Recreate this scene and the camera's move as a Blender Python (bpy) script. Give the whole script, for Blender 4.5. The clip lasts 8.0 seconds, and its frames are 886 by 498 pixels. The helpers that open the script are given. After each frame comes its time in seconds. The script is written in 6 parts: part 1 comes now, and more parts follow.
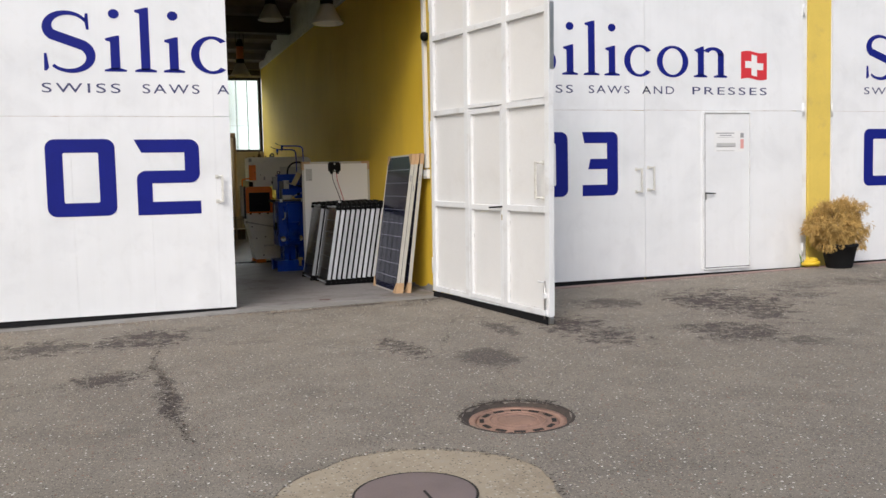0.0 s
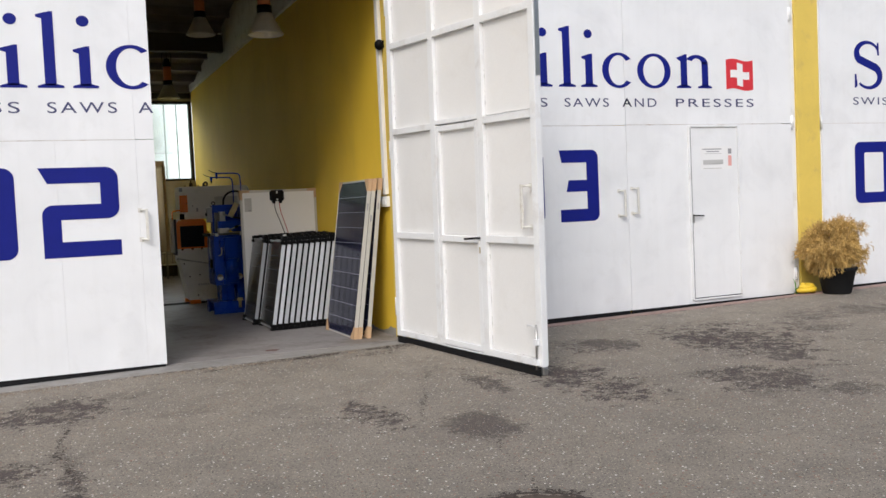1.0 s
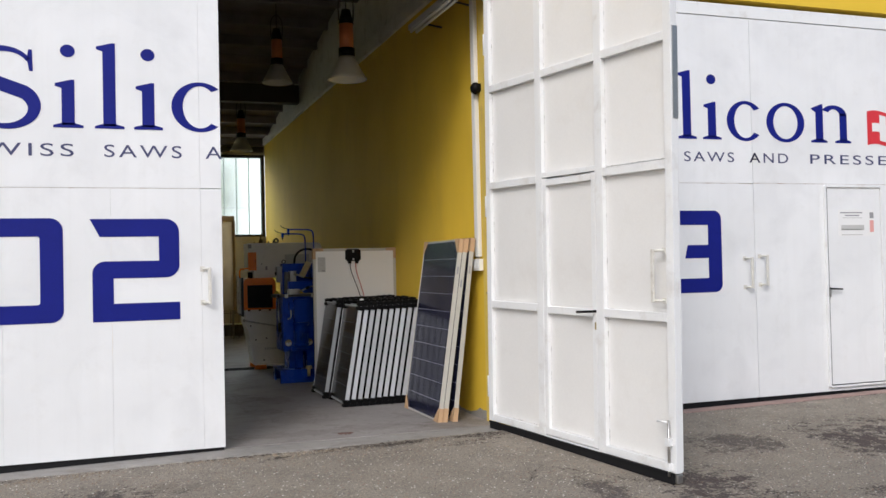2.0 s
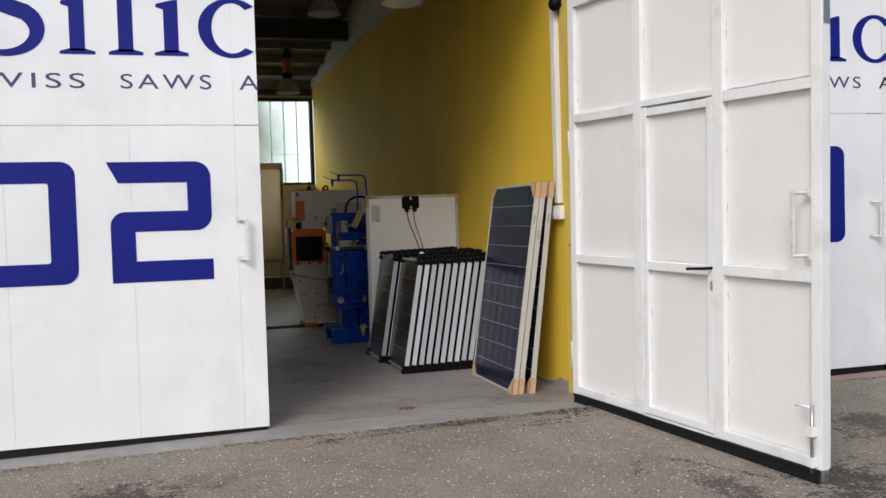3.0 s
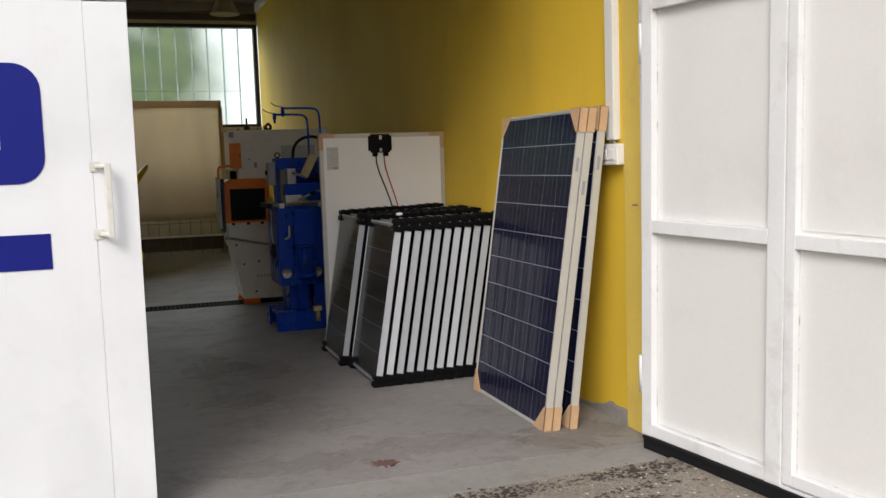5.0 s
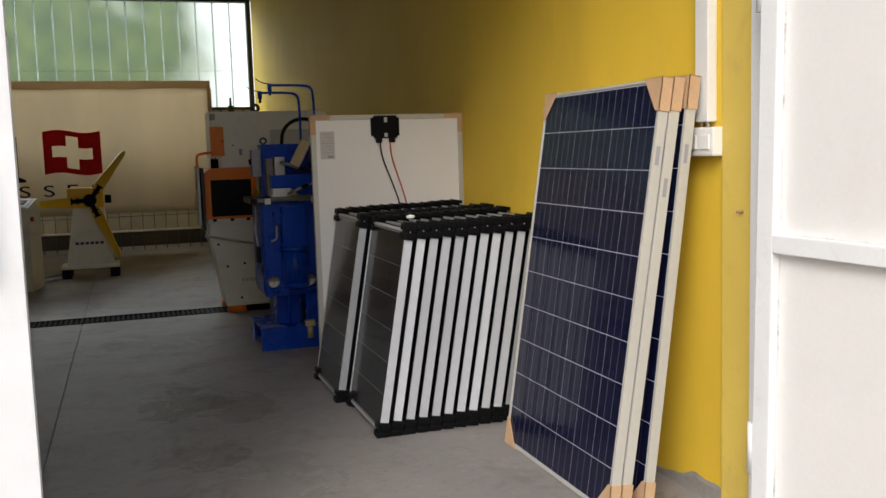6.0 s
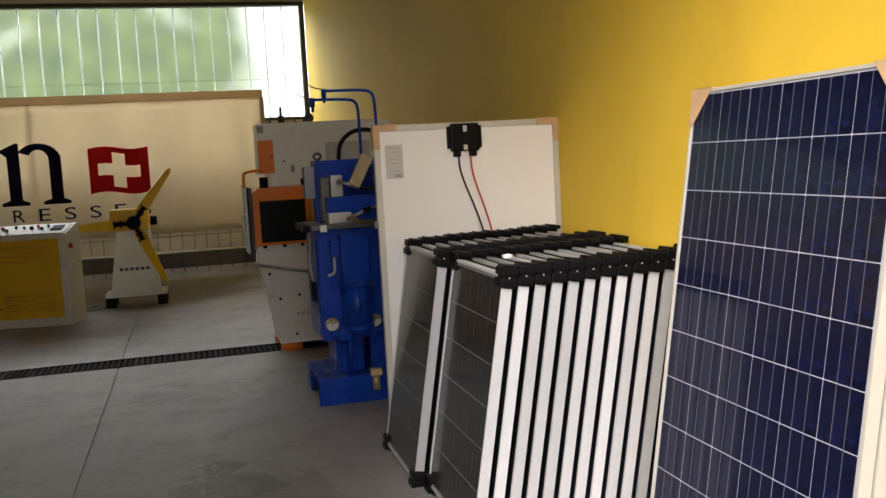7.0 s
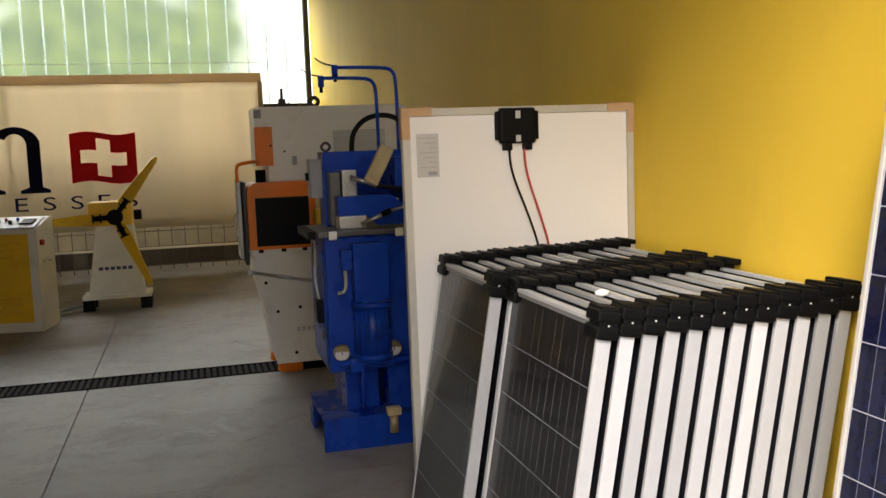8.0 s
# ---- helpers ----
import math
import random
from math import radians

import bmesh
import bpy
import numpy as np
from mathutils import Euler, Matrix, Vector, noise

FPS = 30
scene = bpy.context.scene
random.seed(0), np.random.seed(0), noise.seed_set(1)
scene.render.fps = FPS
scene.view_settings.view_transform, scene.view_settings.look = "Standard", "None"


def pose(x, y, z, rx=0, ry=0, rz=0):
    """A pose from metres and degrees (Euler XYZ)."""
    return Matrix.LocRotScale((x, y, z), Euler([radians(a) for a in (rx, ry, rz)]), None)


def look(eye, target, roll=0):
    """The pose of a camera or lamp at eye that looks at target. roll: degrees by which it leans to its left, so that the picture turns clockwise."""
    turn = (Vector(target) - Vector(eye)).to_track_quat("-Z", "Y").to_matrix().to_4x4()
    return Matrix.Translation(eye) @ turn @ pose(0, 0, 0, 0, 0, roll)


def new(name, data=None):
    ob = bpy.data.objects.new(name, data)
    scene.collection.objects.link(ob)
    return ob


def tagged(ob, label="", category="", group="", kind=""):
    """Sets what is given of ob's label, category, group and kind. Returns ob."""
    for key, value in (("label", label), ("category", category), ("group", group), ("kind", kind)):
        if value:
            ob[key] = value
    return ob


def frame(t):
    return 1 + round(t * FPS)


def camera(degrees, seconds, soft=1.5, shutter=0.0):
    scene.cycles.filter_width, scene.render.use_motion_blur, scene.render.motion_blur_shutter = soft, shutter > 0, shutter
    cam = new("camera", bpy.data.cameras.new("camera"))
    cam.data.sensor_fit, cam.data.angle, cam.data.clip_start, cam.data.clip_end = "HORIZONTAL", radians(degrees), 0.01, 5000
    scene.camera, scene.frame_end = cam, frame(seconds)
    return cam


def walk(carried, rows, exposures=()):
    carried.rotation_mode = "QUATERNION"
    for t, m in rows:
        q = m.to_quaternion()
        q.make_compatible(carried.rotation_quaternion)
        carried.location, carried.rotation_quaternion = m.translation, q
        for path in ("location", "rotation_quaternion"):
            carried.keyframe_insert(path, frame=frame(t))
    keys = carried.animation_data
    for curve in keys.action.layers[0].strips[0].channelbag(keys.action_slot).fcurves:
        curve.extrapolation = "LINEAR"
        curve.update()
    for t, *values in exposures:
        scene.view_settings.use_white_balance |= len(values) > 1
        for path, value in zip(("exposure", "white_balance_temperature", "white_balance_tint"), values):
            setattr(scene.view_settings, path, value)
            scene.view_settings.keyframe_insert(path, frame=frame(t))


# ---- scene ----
cam = camera(51.5, 8.0)
PATH = [
    (0, (-3.418, -9.942, 1.304), (-2.75, -8.063, 1.158), -1.3),
    (0.5, (-3.297, -9.159, 1.305), (-2.507, -7.326, 1.184), -1.2),
    (1, (-3.209, -8.566, 1.343), (-2.411, -6.735, 1.246), -2.6),
    (1.5, (-3.111, -7.888, 1.391), (-2.338, -6.044, 1.374), -2.5),
    (2, (-3.029, -7.363, 1.383), (-2.357, -5.479, 1.423), -1.3),
    (2.2, (-2.979, -7.138, 1.402), (-2.387, -5.227, 1.416), -0.6),
    (3.3, (-2.754, -5.864, 1.377), (-2.173, -3.952, 1.299), -2.3),
    (3.5, (-2.704, -5.608, 1.359), (-2.07, -3.712, 1.3), -2.2),
    (4, (-2.581, -5.04, 1.364), (-1.929, -3.153, 1.244), -3.1),
    (4.5, (-2.433, -4.398, 1.361), (-1.872, -2.485, 1.202), -1.8),
    (4.7, (-2.376, -4.143, 1.373), (-1.744, -2.252, 1.204), -1.6),
    (5.8, (-2.031, -2.813, 1.389), (-1.38, -0.933, 1.177), -2.0),
    (6, (-1.973, -2.56, 1.398), (-1.334, -0.677, 1.183), -1.7),
    (6.5, (-1.863, -2.034, 1.43), (-1.386, -0.103, 1.224), -2.7),
    (7, (-1.789, -1.459, 1.459), (-1.271, 0.462, 1.259), -3.1),
    (7.5, (-1.7, -0.986, 1.482), (-1.289, 0.963, 1.305), -2.9),
    (8, (-1.705, -0.429, 1.47), (-1.181, 1.489, 1.253), -2.1),
]
STOPS = [(0.0, -0.02, 6150, 10), (2.0, -0.05, 6000, 10), (3.5, -0.1, 6050, 10), (4.5, -0.05, 6150, 10), (6.0, 0.26, 6250, 10), (6.5, 0.45, 6350, 10), (7.0, 0.98, 6550, 12), (7.5, 1.17, 6600, 12), (8.0, 1.25, 6700, 12)]
walk(cam, [(t, look(eye, target, roll)) for t, eye, target, roll in PATH], STOPS)

# ---- daylight: an overcast sky and a wide, weak sun ----
world = bpy.data.worlds.new("sky")
scene.world = world
world.use_nodes = True
wn = world.node_tree
sky = wn.nodes.new("ShaderNodeTexSky")
sky.sky_type, sky.sun_disc = "NISHITA", False
sky.sun_elevation, sky.sun_rotation = radians(40), radians(215)
sky.air_density, sky.dust_density, sky.ozone_density = 1.0, 4.0, 1.0
wn.links.new(sky.outputs[0], wn.nodes["Background"].inputs[0])
wn.nodes["Background"].inputs[1].default_value = 0.15
sun = new("sun", bpy.data.lights.new("sun", "SUN"))
sun.data.energy, sun.data.angle, sun.data.color = 1.3, radians(25), (1.0, 0.985, 0.97)
sun.matrix_world = look((-7.5, -10.5, 10.8), (0, 0, 0))

# ---- materials ----
def shader(name):
    m = bpy.data.materials.new(name)
    m.use_nodes = True
    return m, m.node_tree, m.node_tree.nodes["Principled BSDF"]


def node(nt, kind, **values):
    n = nt.nodes.new("ShaderNode" + kind)
    for key, value in values.items():
        n.inputs[key].default_value = value
    return n


def mixed(nt, fac, a, b, how="MIX"):
    n = nt.nodes.new("ShaderNodeMix")
    n.data_type, n.blend_type = "RGBA", how
    for i, v in ((0, fac), (6, a), (7, b)):
        if isinstance(v, bpy.types.NodeSocket):
            nt.links.new(v, n.inputs[i])
        elif i == 0:
            n.inputs[0].default_value = v
        else:
            n.inputs[i].default_value = (*v, 1)
    return n.outputs[2]


def sums(nt, how, a, b=0.0, c=0.0):
    n = nt.nodes.new("ShaderNodeMath")
    n.operation = how
    for i, v in enumerate((a, b, c)):
        if isinstance(v, bpy.types.NodeSocket):
            nt.links.new(v, n.inputs[i])
        else:
            n.inputs[i].default_value = v
    return n.outputs[0]


def ramp(nt, fac, lo, hi):
    n = nt.nodes.new("ShaderNodeMapRange")
    nt.links.new(fac, n.inputs[0])
    n.inputs[1].default_value, n.inputs[2].default_value = lo, hi
    return n.outputs[0]


def coords(nt, scale=(1, 1, 1), kind="Object"):
    tc, mp = nt.nodes.new("ShaderNodeTexCoord"), nt.nodes.new("ShaderNodeMapping")
    mp.inputs["Scale"].default_value = scale
    nt.links.new(tc.outputs[kind], mp.inputs[0])
    return mp.outputs[0]


def noisy(nt, vec, scale, detail=4.0, rough=0.55, dist=0.0):
    n = node(nt, "TexNoise", Scale=scale, Detail=detail, Roughness=rough, Distortion=dist)
    nt.links.new(vec, n.inputs["Vector"])
    return n.outputs[0]


def bumped(nt, bsdf, height, strength, distance=0.01):
    b = node(nt, "Bump", Strength=strength, Distance=distance)
    nt.links.new(height, b.inputs["Height"])
    nt.links.new(b.outputs[0], bsdf.inputs["Normal"])


def shade(c, k):
    return tuple(min(1.0, v * k) for v in c)


def paint(name, col, rough=0.5, metal=0.0, var=0.1, scale=2.5, grain=70, bump=0.08, stain=None, amount=0.0, rnd=0.0, stretch=(1, 1, 1), coat=0.0, spec=0.5):
    m, nt, bsdf = shader(name)
    vec = coords(nt, stretch)
    big, fine = noisy(nt, vec, scale), noisy(nt, vec, grain, 3.0)
    fac = sums(nt, "ADD", sums(nt, "MULTIPLY", big, 0.65), sums(nt, "MULTIPLY", fine, 0.35))
    c = mixed(nt, ramp(nt, fac, 0.3, 0.7), shade(col, 1 - var), shade(col, 1 + var))
    if stain:
        mask = sums(nt, "MULTIPLY", ramp(nt, noisy(nt, vec, scale * 1.7, 7.0, 0.65, 0.4), 0.54, 0.72), amount)
        c = mixed(nt, mask, c, stain)
    if rnd:
        info = nt.nodes.new("ShaderNodeObjectInfo")
        k = sums(nt, "MULTIPLY_ADD", info.outputs["Random"], 2 * rnd, 1 - rnd)
        n = nt.nodes.new("ShaderNodeVectorMath")
        n.operation = "SCALE"
        nt.links.new(c, n.inputs[0])
        nt.links.new(k, n.inputs["Scale"])
        c = n.outputs[0]
    nt.links.new(c, bsdf.inputs["Base Color"])
    bsdf.inputs["Metallic"].default_value = metal
    bsdf.inputs["Coat Weight"].default_value = coat
    bsdf.inputs["Specular IOR Level"].default_value = spec
    nt.links.new(sums(nt, "ADD", rough - 0.08, sums(nt, "MULTIPLY", big, 0.16)), bsdf.inputs["Roughness"])
    if bump:
        bumped(nt, bsdf, fac, bump, 0.004)
    return m


def sheet_steel():
    """White gloss paint on thin steel sheet: broad dents, faint streaks running down, grime."""
    m, nt, bsdf = shader("white_gate_paint")
    vec = coords(nt)
    streak = noisy(nt, coords(nt, (14, 14, 0.5)), 1.0, 5.0)
    big = noisy(nt, vec, 1.1, 3.0)
    grime = ramp(nt, noisy(nt, vec, 4.0, 8.0, 0.7, 0.3), 0.55, 0.8)
    c = mixed(nt, ramp(nt, big, 0.3, 0.7), (0.74, 0.75, 0.755), (0.83, 0.84, 0.845))
    c = mixed(nt, sums(nt, "MULTIPLY", ramp(nt, streak, 0.5, 0.8), 0.10), c, (0.58, 0.58, 0.55))
    c = mixed(nt, sums(nt, "MULTIPLY", grime, 0.2), c, (0.52, 0.50, 0.45))
    smudge = noisy(nt, vec, 1.7, 5.0, 0.6, 0.8)
    c = mixed(nt, sums(nt, "MULTIPLY", ramp(nt, smudge, 0.52, 0.72), 0.30), c, (0.60, 0.61, 0.62))
    chips = ramp(nt, noisy(nt, vec, 34.0, 3.0), 0.76, 0.80)
    c = mixed(nt, sums(nt, "MULTIPLY", chips, 0.5), c, (0.32, 0.27, 0.22))
    nt.links.new(c, bsdf.inputs["Base Color"])
    nt.links.new(sums(nt, "MULTIPLY_ADD", big, 0.2, 0.28), bsdf.inputs["Roughness"])
    bumped(nt, bsdf, sums(nt, "ADD", noisy(nt, vec, 2.2, 2.0), sums(nt, "MULTIPLY", noisy(nt, vec, 90, 2.0), 0.02)), 0.4, 0.04)
    return m


def asphalt():
    """Old grey-brown asphalt: pale grit, worn bald areas, dark oil stains in the places where they lie."""
    m, nt, bsdf = shader("old_asphalt")
    vec = coords(nt)
    big, mid, fine = noisy(nt, vec, 0.45, 5.0), noisy(nt, vec, 3.0, 6.0, 0.65), noisy(nt, vec, 60, 4.0, 0.7)
    c = mixed(nt, ramp(nt, big, 0.3, 0.7), (0.275, 0.244, 0.200), (0.345, 0.304, 0.246))
    c = mixed(nt, ramp(nt, mid, 0.3, 0.75), c, (0.220, 0.197, 0.163))
    c = mixed(nt, sums(nt, "MULTIPLY", ramp(nt, fine, 0.48, 0.72), 0.6), c, (0.07, 0.066, 0.06))
    blotch = noisy(nt, vec, 1.3, 7.0, 0.7, 0.6)
    c = mixed(nt, sums(nt, "MULTIPLY", ramp(nt, blotch, 0.50, 0.66), 0.22), c, (0.30, 0.255, 0.195))
    c = mixed(nt, sums(nt, "MULTIPLY", ramp(nt, blotch, 0.48, 0.34), 0.28), c, (0.125, 0.108, 0.09))
    ragged, fray = noisy(nt, vec, 2.4, 9.0, 0.72, 0.5), noisy(nt, vec, 11.0, 6.0, 0.7)
    torn = sums(nt, "MULTIPLY_ADD", sums(nt, "ADD", sums(nt, "MULTIPLY", ragged, 0.36), sums(nt, "ADD", sums(nt, "MULTIPLY", fray, 0.38), sums(nt, "MULTIPLY", noisy(nt, vec, 48.0, 4.0, 0.7), 0.36))), 13.0, -7.15)
    pos = nt.nodes.new("ShaderNodeSeparateXYZ")
    nt.links.new(vec, pos.inputs[0])
    total = None
    for x, y, rx, ry, k in ((-4.1, -1.27, 0.45, 0.33, 0.85), (-4.75, -1.3, 0.40, 0.35, 0.8), (-3.19, -1.21, 0.42, 0.38, 0.95), (-3.57, -2.72, 0.26, 0.22, 0.9), (-3.13, -3.45, 0.085, 0.60, 0.85),
                            (-1.18, -2.64, 0.13, 0.40, 0.9), (-0.67, -3.23, 0.32, 0.40, 0.72), (0.57, -2.5, 0.32, 0.72, 1.0), (2.62, -1.91, 0.60, 0.75, 1.0), (1.69, -3.2, 0.42, 0.36, 0.9), (2.4, -2.6, 0.30, 0.40, 0.75),
                            (1.97, -3.85, 0.24, 0.20, 0.75), (1.42, -1.42, 0.32, 0.32, 0.8), (-0.11, -2.16, 0.13, 0.35, 0.8), (3.59, -1.86, 0.30, 0.32, 0.7), (4.6, -1.4, 0.8, 0.3, 0.6), (-2.75, -0.95, 0.28, 0.14, 0.35), (-2.3, -1.8, 0.22, 0.12, 0.3)):
        dx = sums(nt, "DIVIDE", sums(nt, "SUBTRACT", pos.outputs[0], x), rx * 1.25)
        dy = sums(nt, "DIVIDE", sums(nt, "SUBTRACT", pos.outputs[1], y), ry * 1.25)
        far = sums(nt, "ADD", sums(nt, "MULTIPLY", dx, dx), sums(nt, "MULTIPLY", dy, dy))
        rough_edge = 0.22 if (x, y) == (-0.67, -3.23) else 1.0
        s = sums(nt, "ADD", sums(nt, "SUBTRACT", 0.75, far), sums(nt, "MULTIPLY", torn, rough_edge))
        spot = sums(nt, "MULTIPLY", ramp(nt, s, 0.30, 0.52), k)
        total = spot if total is None else sums(nt, "MAXIMUM", total, spot)
    c = mixed(nt, sums(nt, "MULTIPLY", total, 0.88), c, (0.050, 0.037, 0.036))
    for size, share, tone, dot in ((130.0, 0.16, (0.42, 0.36, 0.28), 0.42), (75.0, 0.12, (0.09, 0.078, 0.066), 0.42), (50.0, 0.07, (0.28, 0.16, 0.11), 0.36), (80.0, 0.10, (0.52, 0.46, 0.36), 0.36), (44.0, 0.10, (0.80, 0.76, 0.68), 0.27), (26.0, 0.07, (0.88, 0.85, 0.78), 0.18)):
        vor = node(nt, "TexVoronoi", Scale=size, Randomness=1.0)
        nt.links.new(vec, vor.inputs["Vector"])
        sep = nt.nodes.new("ShaderNodeSeparateColor")
        nt.links.new(vor.outputs["Color"], sep.inputs[0])
        pick = sums(nt, "MULTIPLY", sums(nt, "LESS_THAN", sep.outputs[0], share), sums(nt, "LESS_THAN", sums(nt, "ADD", vor.outputs["Distance"], sums(nt, "MULTIPLY", fine, 0.25)), dot + 0.12))
        c = mixed(nt, sums(nt, "MULTIPLY", pick, sums(nt, "MULTIPLY_ADD", total, -0.62, 0.9)), c, tone)
    nt.links.new(c, bsdf.inputs["Base Color"])
    bsdf.inputs["Roughness"].default_value = 0.9
    bsdf.inputs["Specular IOR Level"].default_value = 0.3
    bumped(nt, bsdf, sums(nt, "ADD", fine, sums(nt, "MULTIPLY", mid, 0.4)), 0.9, 0.014)
    return m


def concrete(name, a, b, stain, gloss, spots=(), grit=0.0):
    """Trowelled concrete: cloudy patches, tyre-dark stains, fine pores."""
    m, nt, bsdf = shader(name)
    vec = coords(nt)
    big, mid, fine = noisy(nt, vec, 0.7, 4.0, 0.5, 0.6), noisy(nt, vec, 3.5, 7.0, 0.65, 0.8), noisy(nt, vec, 90, 3.0)
    c = mixed(nt, ramp(nt, big, 0.3, 0.7), a, b)
    c = mixed(nt, sums(nt, "MULTIPLY", ramp(nt, mid, 0.52, 0.75), 0.55), c, stain)
    c = mixed(nt, sums(nt, "MULTIPLY", ramp(nt, fine, 0.55, 0.75), 0.25), c, stain)
    scuff = noisy(nt, vec, 16.0, 8.0, 0.75, 0.3)
    c = mixed(nt, sums(nt, "MULTIPLY", ramp(nt, scuff, 0.55, 0.68), 0.5), c, stain)
    c = mixed(nt, sums(nt, "MULTIPLY", ramp(nt, scuff, 0.45, 0.32), 0.45), c, (0.36, 0.335, 0.31))
    if grit:
        for size, tone in ((90.0, (0.42, 0.37, 0.29)), (45.0, (0.50, 0.45, 0.36)), (70.0, (0.07, 0.06, 0.05))):
            vor = node(nt, "TexVoronoi", Scale=size)
            nt.links.new(vec, vor.inputs["Vector"])
            sep = nt.nodes.new("ShaderNodeSeparateColor")
            nt.links.new(vor.outputs["Color"], sep.inputs[0])
            pick = sums(nt, "MULTIPLY", sums(nt, "LESS_THAN", sep.outputs[0], grit), sums(nt, "LESS_THAN", vor.outputs["Distance"], 0.4))
            c = mixed(nt, sums(nt, "MULTIPLY", pick, 0.75), c, tone)
    if spots:
        pos = nt.nodes.new("ShaderNodeSeparateXYZ")
        nt.links.new(vec, pos.inputs[0])
        torn = sums(nt, "MULTIPLY_ADD", noisy(nt, vec, 4.0, 9.0, 0.7, 0.6), 5.0, -2.5)
        for x, y, rx, ry, k in spots:
            dx = sums(nt, "DIVIDE", sums(nt, "SUBTRACT", pos.outputs[0], x), rx)
            dy = sums(nt, "DIVIDE", sums(nt, "SUBTRACT", pos.outputs[1], y), ry)
            far = sums(nt, "ADD", sums(nt, "MULTIPLY", dx, dx), sums(nt, "MULTIPLY", dy, dy))
            s = ramp(nt, sums(nt, "ADD", sums(nt, "SUBTRACT", 0.7, far), torn), 0.1, 0.8)
            c = mixed(nt, sums(nt, "MULTIPLY", s, k * 0.7), c, (0.105, 0.088, 0.070))
            edge = ramp(nt, sums(nt, "ABSOLUTE", sums(nt, "SUBTRACT", s, 0.35)), 0.30, 0.0)
            c = mixed(nt, sums(nt, "MULTIPLY", edge, k * 0.6), c, (0.075, 0.058, 0.042))
    rust = ramp(nt, noisy(nt, vec, 2.3, 8.0, 0.75), 0.66, 0.74)
    c = mixed(nt, sums(nt, "MULTIPLY", rust, 0.3), c, (0.23, 0.14, 0.09))
    nt.links.new(c, bsdf.inputs["Base Color"])
    nt.links.new(sums(nt, "MULTIPLY_ADD", mid, 0.3, gloss), bsdf.inputs["Roughness"])
    bumped(nt, bsdf, sums(nt, "ADD", mid, fine), 0.12, 0.004)
    return m


def yellow_plaster():
    m, nt, bsdf = shader("yellow_plaster")
    vec = coords(nt)
    big, mid, fine = noisy(nt, vec, 0.6, 4.0), noisy(nt, coords(nt, (1, 1, 0.35)), 3.0, 7.0, 0.65), noisy(nt, vec, 140, 3.0, 0.6)
    c = mixed(nt, ramp(nt, big, 0.3, 0.7), (0.68, 0.455, 0.030), (0.78, 0.535, 0.048))
    c = mixed(nt, sums(nt, "MULTIPLY", ramp(nt, mid, 0.5, 0.8), 0.28), c, (0.46, 0.30, 0.05))
    spots = ramp(nt, noisy(nt, vec, 9.0, 6.0, 0.7), 0.72, 0.75)
    c = mixed(nt, sums(nt, "MULTIPLY", spots, 0.55), c, (0.34, 0.24, 0.09))
    nt.links.new(c, bsdf.inputs["Base Color"])
    bsdf.inputs["Roughness"].default_value = 0.72
    bsdf.inputs["Specular IOR Level"].default_value = 0.35
    bumped(nt, bsdf, sums(nt, "ADD", fine, sums(nt, "MULTIPLY", mid, 1.5)), 0.25, 0.004)
    return m


def solar_cell(name, dark, light, bar_tone):
    """Polycrystalline silicon under glass: blue flakes, silver busbars along the cell."""
    m, nt, bsdf = shader(name)
    vec = coords(nt)
    vor = node(nt, "TexVoronoi", Scale=38.0)
    nt.links.new(vec, vor.inputs["Vector"])
    sep = nt.nodes.new("ShaderNodeSeparateColor")
    nt.links.new(vor.outputs["Color"], sep.inputs[0])
    c = mixed(nt, sep.outputs[0], dark, light)
    pos = nt.nodes.new("ShaderNodeSeparateXYZ")
    nt.links.new(vec, pos.inputs[0])
    bars = None
    for off in (-0.026, 0.026):
        bar = sums(nt, "LESS_THAN", sums(nt, "ABSOLUTE", sums(nt, "SUBTRACT", pos.outputs[0], off)), 0.0013)
        bars = bar if bars is None else sums(nt, "MAXIMUM", bars, bar)
    c = mixed(nt, sums(nt, "MULTIPLY", bars, 0.8), c, bar_tone)
    nt.links.new(c, bsdf.inputs["Base Color"])
    bsdf.inputs["Roughness"].default_value = 0.22
    bsdf.inputs["Specular IOR Level"].default_value = 0.2
    bsdf.inputs["Coat Weight"].default_value = 0.2
    bsdf.inputs["Coat Roughness"].default_value = 0.05
    return m


def channel_glass():
    m, nt, bsdf = shader("cast_channel_glass")
    vec = coords(nt, (1, 1, 0.4))
    bsdf.inputs["Base Color"].default_value = (0.93, 0.97, 0.95, 1)
    bsdf.inputs["Transmission Weight"].default_value = 1.0
    bsdf.inputs["Roughness"].default_value = 0.16
    bsdf.inputs["IOR"].default_value = 1.3
    bumped(nt, bsdf, noisy(nt, vec, 9.0, 2.0), 0.25, 0.02)
    return m


def glowing_through(name, col, share, grain, stretch=(1, 1, 1)):
    """Thin stuff that lets daylight through from behind: cloth, plastic seals."""
    m = paint(name, col, 0.8, var=0.08, scale=1.4, grain=grain, bump=0.08, stretch=stretch, spec=0.2)
    nt = m.node_tree
    bsdf, out = nt.nodes["Principled BSDF"], nt.nodes["Material Output"]
    t, mix = nt.nodes.new("ShaderNodeBsdfTranslucent"), nt.nodes.new("ShaderNodeMixShader")
    nt.links.new(bsdf.inputs["Base Color"].links[0].from_socket, t.inputs[0])
    mix.inputs[0].default_value = share
    nt.links.new(bsdf.outputs[0], mix.inputs[1])
    nt.links.new(t.outputs[0], mix.inputs[2])
    nt.links.new(mix.outputs[0], out.inputs[0])
    return m


